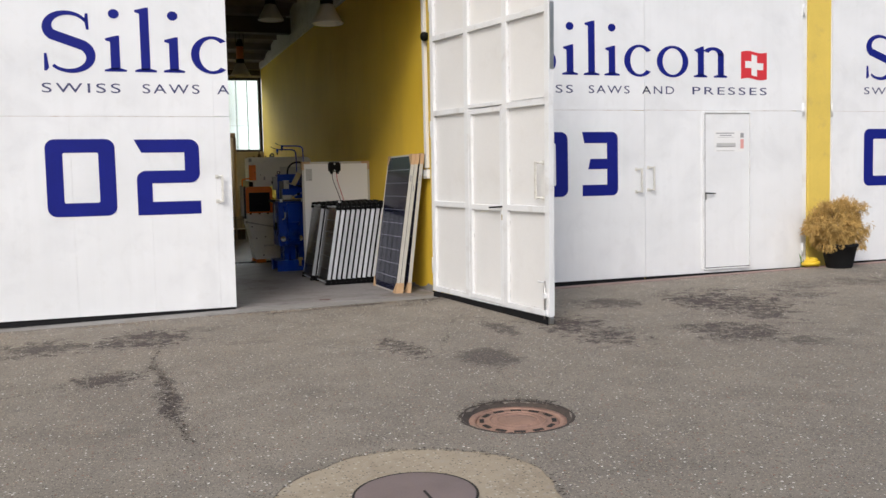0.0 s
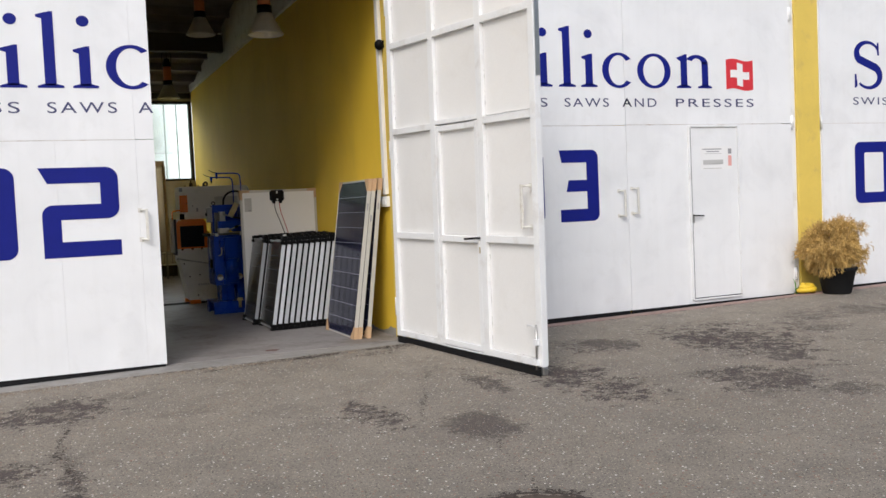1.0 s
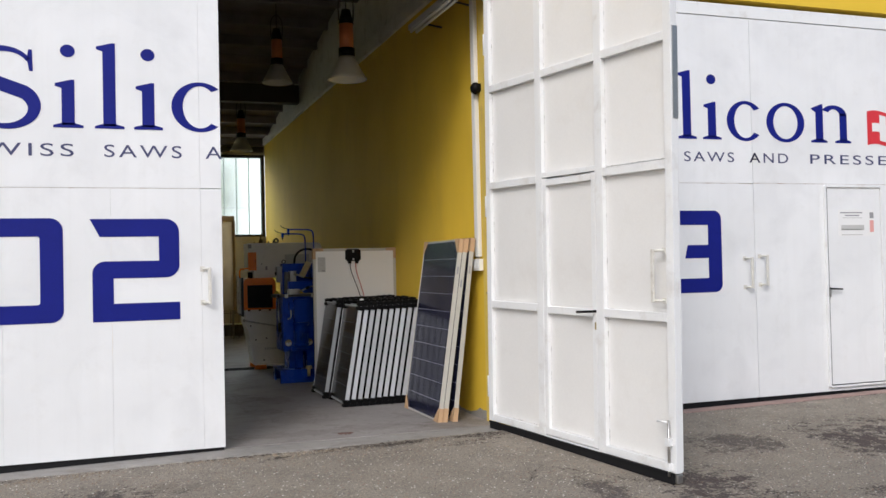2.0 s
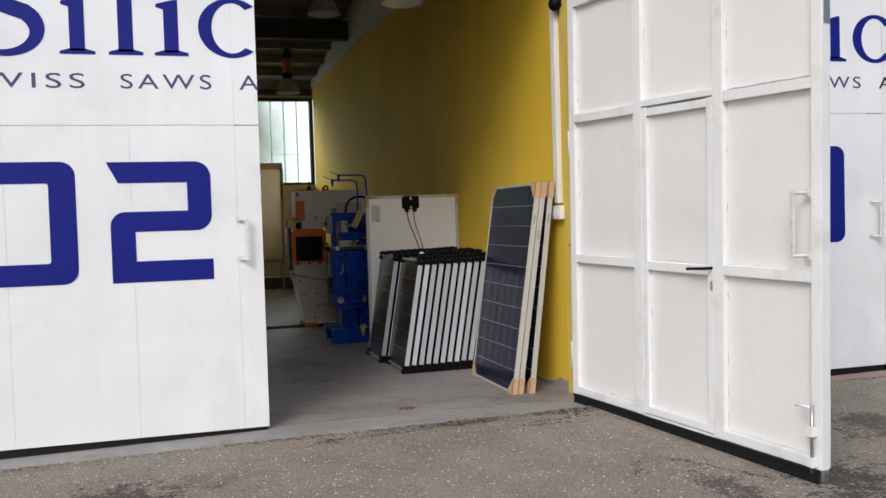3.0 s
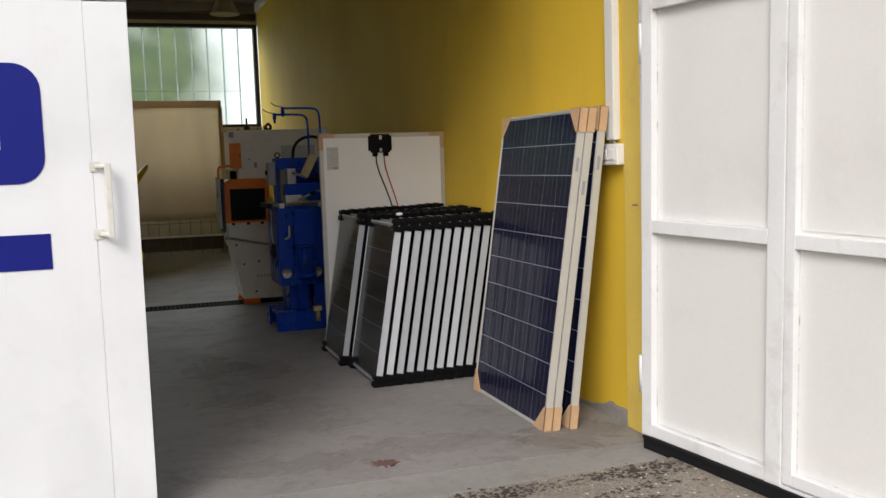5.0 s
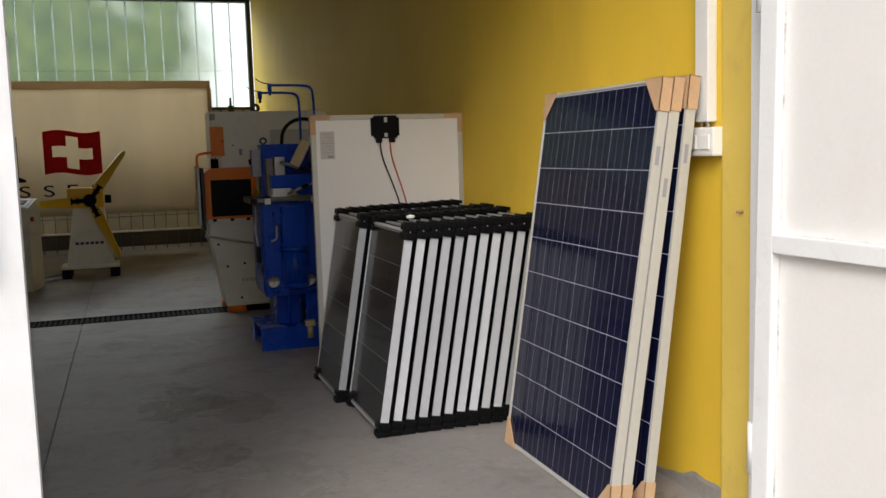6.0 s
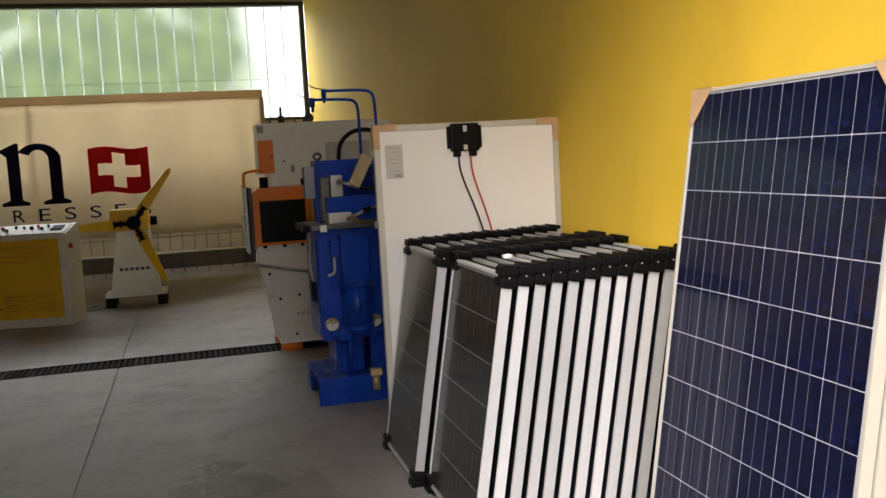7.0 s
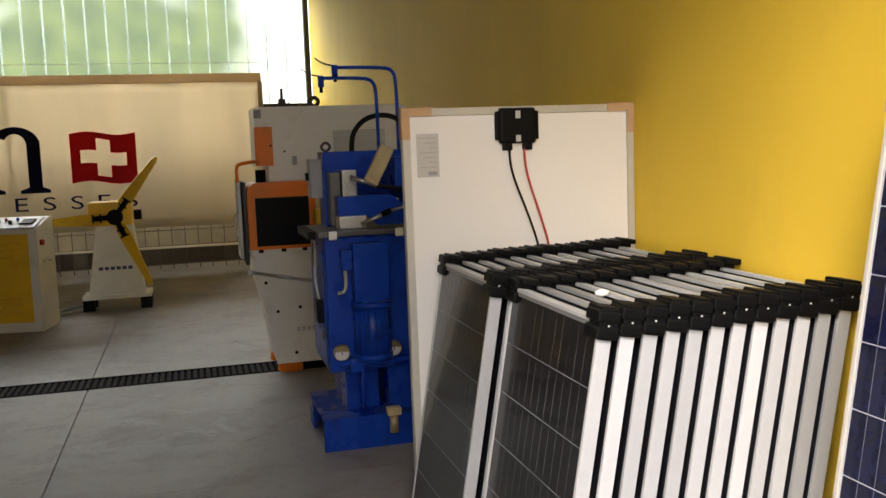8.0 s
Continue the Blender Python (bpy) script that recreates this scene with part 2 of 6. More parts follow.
def garden_behind():
    """Glowing backdrop: blurred trees and bright sky beyond the rear window."""
    m, nt, bsdf = shader("glowing_garden")
    vec = coords(nt)
    pos = nt.nodes.new("ShaderNodeSeparateXYZ")
    nt.links.new(vec, pos.inputs[0])
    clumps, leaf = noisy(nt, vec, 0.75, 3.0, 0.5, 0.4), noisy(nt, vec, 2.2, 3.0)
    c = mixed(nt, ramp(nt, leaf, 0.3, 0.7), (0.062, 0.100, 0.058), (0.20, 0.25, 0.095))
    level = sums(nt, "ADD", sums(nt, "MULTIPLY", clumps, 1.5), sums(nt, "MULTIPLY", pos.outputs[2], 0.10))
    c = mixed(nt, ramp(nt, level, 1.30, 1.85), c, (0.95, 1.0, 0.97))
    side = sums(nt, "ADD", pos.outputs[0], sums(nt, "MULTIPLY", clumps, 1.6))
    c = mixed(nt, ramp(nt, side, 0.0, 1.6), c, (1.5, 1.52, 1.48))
    # top band, out of view: stronger glow added to light banner and floor
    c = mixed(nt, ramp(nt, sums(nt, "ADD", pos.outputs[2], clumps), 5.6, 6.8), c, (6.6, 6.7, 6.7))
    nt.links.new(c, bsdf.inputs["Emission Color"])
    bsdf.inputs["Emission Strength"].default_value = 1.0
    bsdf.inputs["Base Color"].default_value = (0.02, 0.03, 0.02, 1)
    return m


WHITE = sheet_steel()
FADED = paint("faded_yellow_paint", (0.70, 0.52, 0.10), 0.65, var=0.10, scale=2.0, grain=140, bump=0.15, stain=(0.42, 0.30, 0.12), amount=0.45)
FRAME_WHITE = paint("white_frame_paint", (0.79, 0.80, 0.80), 0.35, var=0.05, stain=(0.45, 0.40, 0.34), amount=0.35)
PANEL_WHITE = paint("cream_panel_paint", (0.78, 0.775, 0.755), 0.42, var=0.04, scale=1.2, stain=(0.60, 0.57, 0.52), amount=0.2)
NAVY = paint("navy_vinyl", (0.007, 0.012, 0.19), 0.5, var=0.12, scale=4, bump=0.02, spec=0.2)
INK = paint("grey_blue_vinyl", (0.05, 0.055, 0.14), 0.45, var=0.08, bump=0.0)
RED = paint("red_vinyl", (0.62, 0.03, 0.04), 0.42, var=0.06, bump=0.0)
CROSS = paint("white_vinyl", (0.80, 0.80, 0.79), 0.45, var=0.03, bump=0.0)
RUST = paint("rusty_seam", (0.62, 0.60, 0.57), 0.8, var=0.15, scale=5, bump=0.2, stain=(0.30, 0.15, 0.07), amount=1.0)
HANDLE = paint("cream_handle_paint", (0.66, 0.645, 0.59), 0.45, var=0.08, scale=9, stain=(0.30, 0.24, 0.18), amount=0.4)
CHIPPED = paint("chipped_seam", (0.70, 0.70, 0.69), 0.7, var=0.1, scale=6, bump=0.2, stain=(0.10, 0.085, 0.07), amount=1.0)
RUBBER = paint("black_rubber", (0.010, 0.010, 0.011), 0.75, var=0.25, grain=40, spec=0.2)
GRATE_BAR = paint("worn_grate_iron", (0.030, 0.027, 0.026), 0.85, var=0.3, spec=0.08)
GRATE = paint("near_black_grate_iron", (0.008, 0.007, 0.0075), 0.95, var=0.3, spec=0.03)
BLACK = paint("black_plastic", (0.0035, 0.0035, 0.004), 0.5, var=0.2, spec=0.12)
YELLOW = yellow_plaster()
ASPHALT = asphalt()
FLOOR = concrete("grey_floor_concrete", (0.216, 0.201, 0.191), (0.295, 0.275, 0.262), (0.126, 0.106, 0.095), 0.42,
                 ((-1.74, 2.75, 0.30, 0.42, 0.75), (-1.45, 2.6, 0.25, 0.4, 0.55), (-1.75, 1.75, 0.3, 0.25, 0.5), (-1.9, 4.7, 0.6, 0.35, 0.4), (-1.3, 0.45, 1.2, 0.22, 0.4), (-1.45, 1.3, 0.35, 0.5, 0.35), (-2.9, 7.6, 0.8, 0.4, 0.35), (-0.2, 0.35, 0.35, 0.3, 0.6), (-3.3, 3.4, 0.7, 0.5, 0.3)))
KERB = concrete("worn_edge_concrete", (0.22, 0.21, 0.195), (0.31, 0.295, 0.27), (0.15, 0.125, 0.10), 0.6)
SILL = paint("reddish_sill", (0.30, 0.205, 0.175), 0.85, var=0.25, scale=5, stain=(0.18, 0.13, 0.10), amount=0.7)
PATCH = concrete("gritty_concrete", (0.33, 0.275, 0.195), (0.42, 0.355, 0.255), (0.22, 0.18, 0.13), 0.65, grit=0.16)
IRON = paint("rusty_cast_iron", (0.33, 0.205, 0.15), 0.75, metal=0.25, var=0.3, scale=6, grain=120, bump=0.4, stain=(0.16, 0.09, 0.07), amount=0.6)
IRON_DARK = paint("mauve_cast_iron", (0.235, 0.185, 0.175), 0.65, metal=0.25, var=0.15, scale=5, grain=120, bump=0.3)
HOLE = paint("dark_hole", (0.02, 0.017, 0.015), 0.9)
CRACK = paint("crack_dirt", (0.062, 0.049, 0.040), 0.95, var=0.4, scale=14, bump=0.3)
ALU = paint("aluminium_frame", (0.55, 0.57, 0.60), 0.4, metal=0.3, var=0.06, bump=0.02, rnd=0.3)
CREAM_ALU = paint("cream_frame", (0.52, 0.505, 0.45), 0.45, metal=0.2, var=0.05, bump=0.02)
CELL = solar_cell("blue_solar_cell", (0.003, 0.004, 0.018), (0.006, 0.008, 0.036), (0.13, 0.135, 0.175))
DARK_CELL = solar_cell("dark_solar_cell", (0.008, 0.008, 0.011), (0.016, 0.015, 0.018), (0.10, 0.10, 0.11))
GRID_WHITE = paint("white_cell_grid", (0.42, 0.43, 0.48), 0.3, var=0.04, spec=0.3)
DARK_SHEET = paint("black_module_sheet", (0.012, 0.012, 0.016), 0.2, var=0.15, spec=0.3)
GREY_GRID = paint("grey_cell_grid", (0.20, 0.20, 0.21), 0.3, var=0.06, spec=0.3)
BACK = paint("white_backsheet", (0.80, 0.795, 0.775), 0.4, var=0.02, scale=1.5, bump=0.0)
CARTON = paint("brown_carton", (0.52, 0.34, 0.19), 0.8, var=0.12, scale=8, grain=90, bump=0.15)
STICKER = paint("grey_sticker", (0.50, 0.50, 0.485), 0.5, var=0.05)
PALE_RED = paint("faded_red_print", (0.72, 0.36, 0.33), 0.6, var=0.1)
PRINT = paint("grey_print", (0.30, 0.30, 0.31), 0.6, var=0.1)
BLUE = paint("blue_machine_enamel", (0.006, 0.045, 0.34), 0.28, var=0.18, scale=4, stain=(0.006, 0.012, 0.05), amount=0.6, spec=0.18)
MACHINE = paint("offwhite_machine_enamel", (0.78, 0.76, 0.69), 0.38, var=0.06, stain=(0.42, 0.39, 0.33), amount=0.35)
ORANGE = paint("orange_enamel", (0.82, 0.20, 0.016), 0.38, var=0.08, stain=(0.40, 0.13, 0.03), amount=0.3, spec=0.25)
AMBER = paint("amber_enamel", (0.82, 0.51, 0.03), 0.3, var=0.07, stain=(0.45, 0.26, 0.04), amount=0.25)
STEEL = paint("bare_steel", (0.46, 0.45, 0.43), 0.32, metal=0.9, var=0.2, scale=7)
DARK_STEEL = paint("oily_dark_steel", (0.10, 0.095, 0.09), 0.35, metal=0.6, var=0.3, scale=9)
MESH = paint("dull_mesh_wire", (0.10, 0.095, 0.085), 0.6, metal=0.3, var=0.2)
WORN = paint("worn_tan_block", (0.55, 0.44, 0.24), 0.7, var=0.18, scale=12, stain=(0.25, 0.18, 0.10), amount=0.4)
BRASS = paint("dull_brass", (0.50, 0.40, 0.22), 0.35, metal=0.7, var=0.15)
DIAL = paint("white_dial", (0.75, 0.75, 0.72), 0.3, var=0.03)
CLOTH = glowing_through("cream_banner_cloth", (0.80, 0.72, 0.58), 0.42, 200, (1.6, 1, 0.4))
HEM = glowing_through("tan_hem_cloth", (0.60, 0.48, 0.33), 0.4, 200)
CLOTH_RED = glowing_through("red_printed_cloth", (0.72, 0.03, 0.05), 0.4, 200)
CLOTH_NAVY = glowing_through("navy_printed_cloth", (0.012, 0.014, 0.07), 0.2, 200)
WIRE = paint("galvanised_wire", (0.42, 0.41, 0.38), 0.5, metal=0.6, var=0.15)
PLASTER = paint("pale_grey_plaster", (0.62, 0.61, 0.59), 0.8, var=0.12, stain=(0.30, 0.28, 0.25), amount=0.5)
REAR = paint("dull_rear_plaster", (0.40, 0.36, 0.28), 0.8, var=0.12, stain=(0.24, 0.21, 0.16), amount=0.5)
ROOF = paint("dark_roof_boards", (0.19, 0.165, 0.16), 0.8, var=0.3, scale=3)
BEAM = paint("dark_roof_timber", (0.055, 0.045, 0.04), 0.75, var=0.3)
DARK = paint("dark_window_steel", (0.018, 0.015, 0.014), 0.5, var=0.2)
GLASS = channel_glass()
SEAL = glowing_through("pale_glass_seal", (0.62, 0.68, 0.65), 0.7, 60)
GARDEN = garden_behind()
PVC = paint("white_pvc", (0.76, 0.76, 0.73), 0.4, var=0.05, stain=(0.5, 0.47, 0.4), amount=0.2)
LAMP_GREY = paint("lamp_shade_enamel", (0.50, 0.50, 0.47), 0.4, var=0.08)
LAMP_RED = paint("lamp_housing_orange", (0.50, 0.16, 0.06), 0.5, var=0.1)
DRY_LEAF = paint("dry_golden_conifer", (0.50, 0.33, 0.105), 0.85, var=0.45, scale=14)
TWIG = paint("dry_twig", (0.16, 0.10, 0.055), 0.9, var=0.2)
WEED = paint("green_weed", (0.10, 0.20, 0.04), 0.7, var=0.3, scale=20)
HOSE = paint("yellow_hose", (0.75, 0.52, 0.03), 0.5, var=0.1)
RED_DIRT = paint("dried_red_smear", (0.16, 0.09, 0.075), 0.85, var=0.3, scale=30)
GRIT = paint("tan_grit", (0.25, 0.20, 0.145), 0.9, var=0.5, scale=60, grain=300, bump=0.2, stain=(0.10, 0.08, 0.065), amount=0.7)
CABLE_RED = paint("red_cable", (0.48, 0.05, 0.05), 0.5, var=0.1)
CABLE_GREY = paint("grey_cable", (0.40, 0.40, 0.38), 0.5, var=0.1)


# ---- building helpers ----
def box(x0, x1, y0, y1, z0, z1, bevel=0.0, bm=None):
    """A box between two corners; bevelled edges where bevel is given."""
    one = bmesh.new()
    bmesh.ops.create_cube(one, size=1.0, matrix=Matrix.Translation(((x0 + x1) / 2, (y0 + y1) / 2, (z0 + z1) / 2)) @ Matrix.Diagonal((x1 - x0, y1 - y0, z1 - z0, 1)))
    if bevel:
        bmesh.ops.bevel(one, geom=one.edges[:], offset=bevel, segments=2, profile=0.6, affect="EDGES")
    return joined(bm, one)


def joined(bm, one):
    if bm is None:
        return one
    data = bpy.data.meshes.new("join")
    one.to_mesh(data)
    one.free()
    bm.from_mesh(data)
    bpy.data.meshes.remove(data)
    return bm


def rod(p, q, r, r2=None, sides=16, bm=None):
    """A round bar from p to q."""
    p, q = Vector(p), Vector(q)
    one = bmesh.new()
    m = Matrix.Translation((p + q) / 2) @ (q - p).to_track_quat("Z", "Y").to_matrix().to_4x4()
    bmesh.ops.create_cone(one, cap_ends=True, segments=sides, radius1=r, radius2=r if r2 is None else r2, depth=(q - p).length, matrix=m)
    for f in one.faces:
        f.smooth = len(f.verts) == 4
    return joined(bm, one)


def ball(c, r, flat=(1, 1, 1), bm=None, sides=16):
    one = bmesh.new()
    bmesh.ops.create_uvsphere(one, u_segments=sides, v_segments=sides // 2, radius=r, matrix=Matrix.Translation(c) @ Matrix.Diagonal((*flat, 1)))
    for f in one.faces:
        f.smooth = True
    return joined(bm, one)


def spin(profile, centre, sides=32, bm=None):
    """A turned body: radius and height pairs round the z axis."""
    one = bmesh.new()
    rings = []
    for r, z in profile:
        rings.append([one.verts.new((centre[0] + r * math.cos(a), centre[1] + r * math.sin(a), centre[2] + z)) for a in (2 * math.pi * i / sides for i in range(sides))])
    for a, b in zip(rings, rings[1:]):
        for i in range(sides):
            one.faces.new((a[i], a[(i + 1) % sides], b[(i + 1) % sides], b[i])).smooth = True
    return joined(bm, one)


def prism(outline, y0, y1, bm=None):
    """An outline in x and z, drawn out along y."""
    one = bmesh.new()
    a = [one.verts.new((x, y0, z)) for x, z in outline]
    b = [one.verts.new((x, y1, z)) for x, z in outline]
    one.faces.new(a)
    one.faces.new(b[::-1])
    for i in range(len(a)):
        j = (i + 1) % len(a)
        one.faces.new((a[j], a[i], b[i], b[j]))
    bmesh.ops.recalc_face_normals(one, faces=one.faces[:])
    return joined(bm, one)


def rounded(x0, x1, z0, z1, r, corners=(1, 1, 1, 1), steps=6):
    """A rectangle in x and z with round corners where asked: from bottom left, against the clock."""
    pts = []
    for (cx, cz, a0), on in zip(((x0 + r, z0 + r, 180), (x1 - r, z0 + r, 270), (x1 - r, z1 - r, 0), (x0 + r, z1 - r, 90)), corners):
        if on:
            pts += [(cx + r * math.cos(radians(a0 + 90 * i / steps)), cz + r * math.sin(radians(a0 + 90 * i / steps))) for i in range(steps + 1)]
        else:
            pts.append((x0 if cx < (x0 + x1) / 2 else x1, z0 if cz < (z0 + z1) / 2 else z1))
    return pts


def pipe(points, r, sides=10, bm=None, smooth=3):
    """A bent tube through the points, its corners rounded."""
    pts = [Vector(p) for p in points]
    for _ in range(smooth):
        out = [pts[0]]
        for a, b in zip(pts, pts[1:]):
            out += [a.lerp(b, 0.25), a.lerp(b, 0.75)]
        pts = out + [pts[-1]]
    one = bmesh.new()
    rings, side = [], None
    for i, p in enumerate(pts):
        d = (pts[min(i + 1, len(pts) - 1)] - pts[max(i - 1, 0)]).normalized()
        if side is None:
            side = d.orthogonal().normalized()
        side = (side - d * side.dot(d)).normalized()
        up = d.cross(side)
        rings.append([one.verts.new(p + r * (side * math.cos(a) + up * math.sin(a))) for a in (2 * math.pi * k / sides for k in range(sides))])
    for a, b in zip(rings, rings[1:]):
        for k in range(sides):
            one.faces.new((a[k], a[(k + 1) % sides], b[(k + 1) % sides], b[k])).smooth = True
    one.faces.new(rings[0][::-1])
    one.faces.new(rings[-1])
    return joined(bm, one)


BASE = {}


def thing(name, at, label, category, group="", kind="", turn=None):
    """An Empty at a thing's base. With turn (a pose), its parts are given in its own axes."""
    e = new(name)
    e.empty_display_size = 0.1
    if turn is None:
        e.matrix_world = Matrix.Translation(at)
        BASE[e.name] = Vector(at)
    else:
        e.matrix_world = turn
        BASE[e.name] = Vector((0, 0, 0))
    return tagged(e, label, category, group, kind)


def mesh_of(bm, material, name="mesh"):
    data = bpy.data.meshes.new(name)
    bm.to_mesh(data)
    bm.free()
    data.materials.append(material)
    return data


def part(name, bm, material, parent, label=""):
    """One mesh under a thing or a part, in the thing's own axes (or the world's, for a thing that is not turned)."""
    top = parent.parent or parent
    bmesh.ops.translate(bm, verts=bm.verts[:], vec=-BASE[top.name])
    ob = new(name, mesh_of(bm, material, name))
    ob.parent = parent
    return tagged(ob, label)


def solid(name, bm, material, label, category, group="", kind=""):
    """A top-level thing of one mesh, its origin at the middle of its base."""
    lo = Vector([min(v.co[i] for v in bm.verts) for i in range(3)])
    hi = Vector([max(v.co[i] for v in bm.verts) for i in range(3)])
    at = Vector(((lo.x + hi.x) / 2, (lo.y + hi.y) / 2, lo.z))
    bmesh.ops.translate(bm, verts=bm.verts[:], vec=-at)
    ob = new(name, mesh_of(bm, material, name))
    ob.location = at
    return tagged(ob, label, category, group, kind)


def lettering(words, x0, x1, z0, z1, y):
    """Words in the built-in font, fitted between x0 and x1, z0 and z1, facing -y."""
    curve = bpy.data.curves.new("words", "FONT")
    curve.body, curve.space_character, curve.extrude = words, 1.25, 0.0006
    curve.resolution_u = 4
    ob = new("words", curve)
    bpy.context.view_layer.update()
    data = bpy.data.meshes.new_from_object(ob.evaluated_get(bpy.context.evaluated_depsgraph_get()))
    bpy.data.objects.remove(ob)
    bm = bmesh.new()
    bm.from_mesh(data)
    bpy.data.meshes.remove(data)
    lx, hx = min(v.co.x for v in bm.verts), max(v.co.x for v in bm.verts)
    ly, hy = min(v.co.y for v in bm.verts), max(v.co.y for v in bm.verts)
    for v in bm.verts:
        v.co = ((v.co.x - lx) / (hx - lx) * (x1 - x0) + x0, y - v.co.z, (v.co.y - ly) / (hy - ly) * (z1 - z0) + z0)
    return bm


# ---- ground ----
def ground_z(x, y):
    """The yard rises gently towards the gates and along them."""
    return 0.01 + 0.012 * max(-12, min(14, x)) + 0.030 * max(-16, y)


COVER = (-1.14, -4.84, 0.335)
ROUND = (-2.10, -5.83, 0.68)


def yard():
    bm = bmesh.new()
    far = [-400, -60, -16, -12, 14, 60, 400]
    rows = [-400, -60, -16, -0.22]
    grid = [[bm.verts.new((x, y, ground_z(x, y))) for x in far] for y in rows]
    for j in range(len(rows) - 1):
        for i in range(len(far) - 1):
            if (i, j) != (3, 2):
                bm.faces.new((grid[j][i], grid[j][i + 1], grid[j + 1][i + 1], grid[j + 1][i]))
    edges = [bm.edges.get(pair) or bm.edges.new(pair) for pair in ((grid[2][3], grid[2][4]), (grid[2][4], grid[3][4]), (grid[3][4], grid[3][3]), (grid[3][3], grid[2][3]))]
    for cx, cy, r in (COVER, ROUND):
        ring = []
        for i in range(56):
            a = 2 * math.pi * i / 56
            k = r * (1 + 0.022 * math.sin(5 * a) + 0.02 * random.uniform(-1, 1))
            x, y = cx + k * math.cos(a), cy + k * math.sin(a)
            ring.append(bm.verts.new((x, y, ground_z(x, y))))
        edges += [bm.edges.new((ring[i], ring[(i + 1) % 56])) for i in range(56)]
        low = [bm.verts.new((v.co.x, v.co.y, v.co.z - 0.08)) for v in ring]
        for i in range(56):
            j = (i + 1) % 56
            bm.faces.new((ring[i], low[i], low[j], ring[j]))
    bmesh.ops.triangle_fill(bm, use_beauty=True, use_dissolve=False, edges=edges)
    bmesh.ops.recalc_face_normals(bm, faces=bm.faces[:])
    up = sum(f.normal.z * f.calc_area() for f in bm.faces)
    if up < 0:
        bmesh.ops.reverse_faces(bm, faces=bm.faces[:])
    ob = new("ground", mesh_of(bm, ASPHALT, "ground"))
    return tagged(ob, "old grey-brown asphalt yard with grit, oil stains and cracks", "ground", kind="structure")


yard()


def tilted(bm, cx, cy):
    """Lay a flat-built body on the sloping yard at cx, cy."""
    z = ground_z(cx, cy)
    for v in bm.verts:
        v.co.z += z + 0.012 * (v.co.x - cx) + 0.030 * (v.co.y - cy)
    return bm


def ragged_disc(cx, cy, r, z, wobble, bm=None):
    one = bmesh.new()
    n = 56
    rim = [one.verts.new((cx + r * (1 + wobble * random.uniform(-1, 1)) * math.cos(2 * math.pi * i / n), cy + r * (1 + wobble * random.uniform(-1, 1)) * math.sin(2 * math.pi * i / n), z)) for i in range(n)]
    low = [one.verts.new((v.co.x, v.co.y, z - 0.08)) for v in rim]
    one.faces.new(rim)
    for i in range(n):
        one.faces.new((rim[i], low[i], low[(i + 1) % n], rim[(i + 1) % n]))
    return joined(bm, one)


def manhole():
    cx, cy, r = COVER
    t = thing("manhole_cover", (cx, cy, ground_z(cx, cy) - 0.07), "rusty round cast-iron manhole cover sunk in broken asphalt", "manhole")
    part("bed", tilted(ragged_disc(cx, cy, r * 1.08, -0.055, 0.02), cx, cy), HOLE, t, "dark dirt-filled gap")
    part("rim", tilted(spin(((r * 0.78, -0.06), (r * 0.78, -0.026), (r * 0.80, -0.022), (r * 0.90, -0.022), (r * 0.92, -0.06)), (cx, cy, 0), 56), cx, cy), IRON, t)
    part("lid", tilted(spin(((0.0, -0.020), (r * 0.56, -0.022), (r * 0.58, -0.027), (r * 0.75, -0.027), (r * 0.765, -0.05)), (cx, cy, 0), 48), cx, cy), IRON, t)
    dirt = spin(((r * 0.905, -0.034), (r * 0.95, -0.018), (r * 1.0, -0.004), (r * 1.05, 0.005), (r * 1.10, -0.004)), (cx, cy, 0), 72)
    for v in dirt.verts:
        back = 0.5 + 0.5 * math.sin(math.atan2(v.co.y - cy, v.co.x - cx) - 0.3)
        k = 1 + (0.012 + 0.05 * back) * noise.noise(Vector((v.co.x * 17, v.co.y * 17, 2.0))) - 0.035 * (1 - back)
        v.co = (cx + (v.co.x - cx) * k, cy + (v.co.y - cy) * k, v.co.z + 0.006 * noise.noise(Vector((v.co.x * 40, v.co.y * 40, 8.0))))
    part("dirt_ring", tilted(dirt, cx, cy), CRACK, t, "dark crumbled dirt round the cover")
    for k in (0.36, 0.50):
        part("raised_ring", tilted(spin(((r * k, -0.022), (r * (k + 0.008), -0.0165), (r * (k + 0.03), -0.0165), (r * (k + 0.04), -0.022)), (cx, cy, 0), 48), cx, cy), IRON, t)
    for i in range(12):
        a = 2 * math.pi * (i + 0.3) / 12
        slot = box(-0.034, 0.034, -0.014, 0.014, -0.030, -0.0235, 0.0)
        slot.transform(Matrix.Translation((cx + 0.665 * r * math.cos(a), cy + 0.665 * r * math.sin(a), 0)) @ Matrix.Rotation(a + math.pi / 2, 4, "Z"))
        part("slot", tilted(slot, cx, cy), HOLE, t)


manhole()


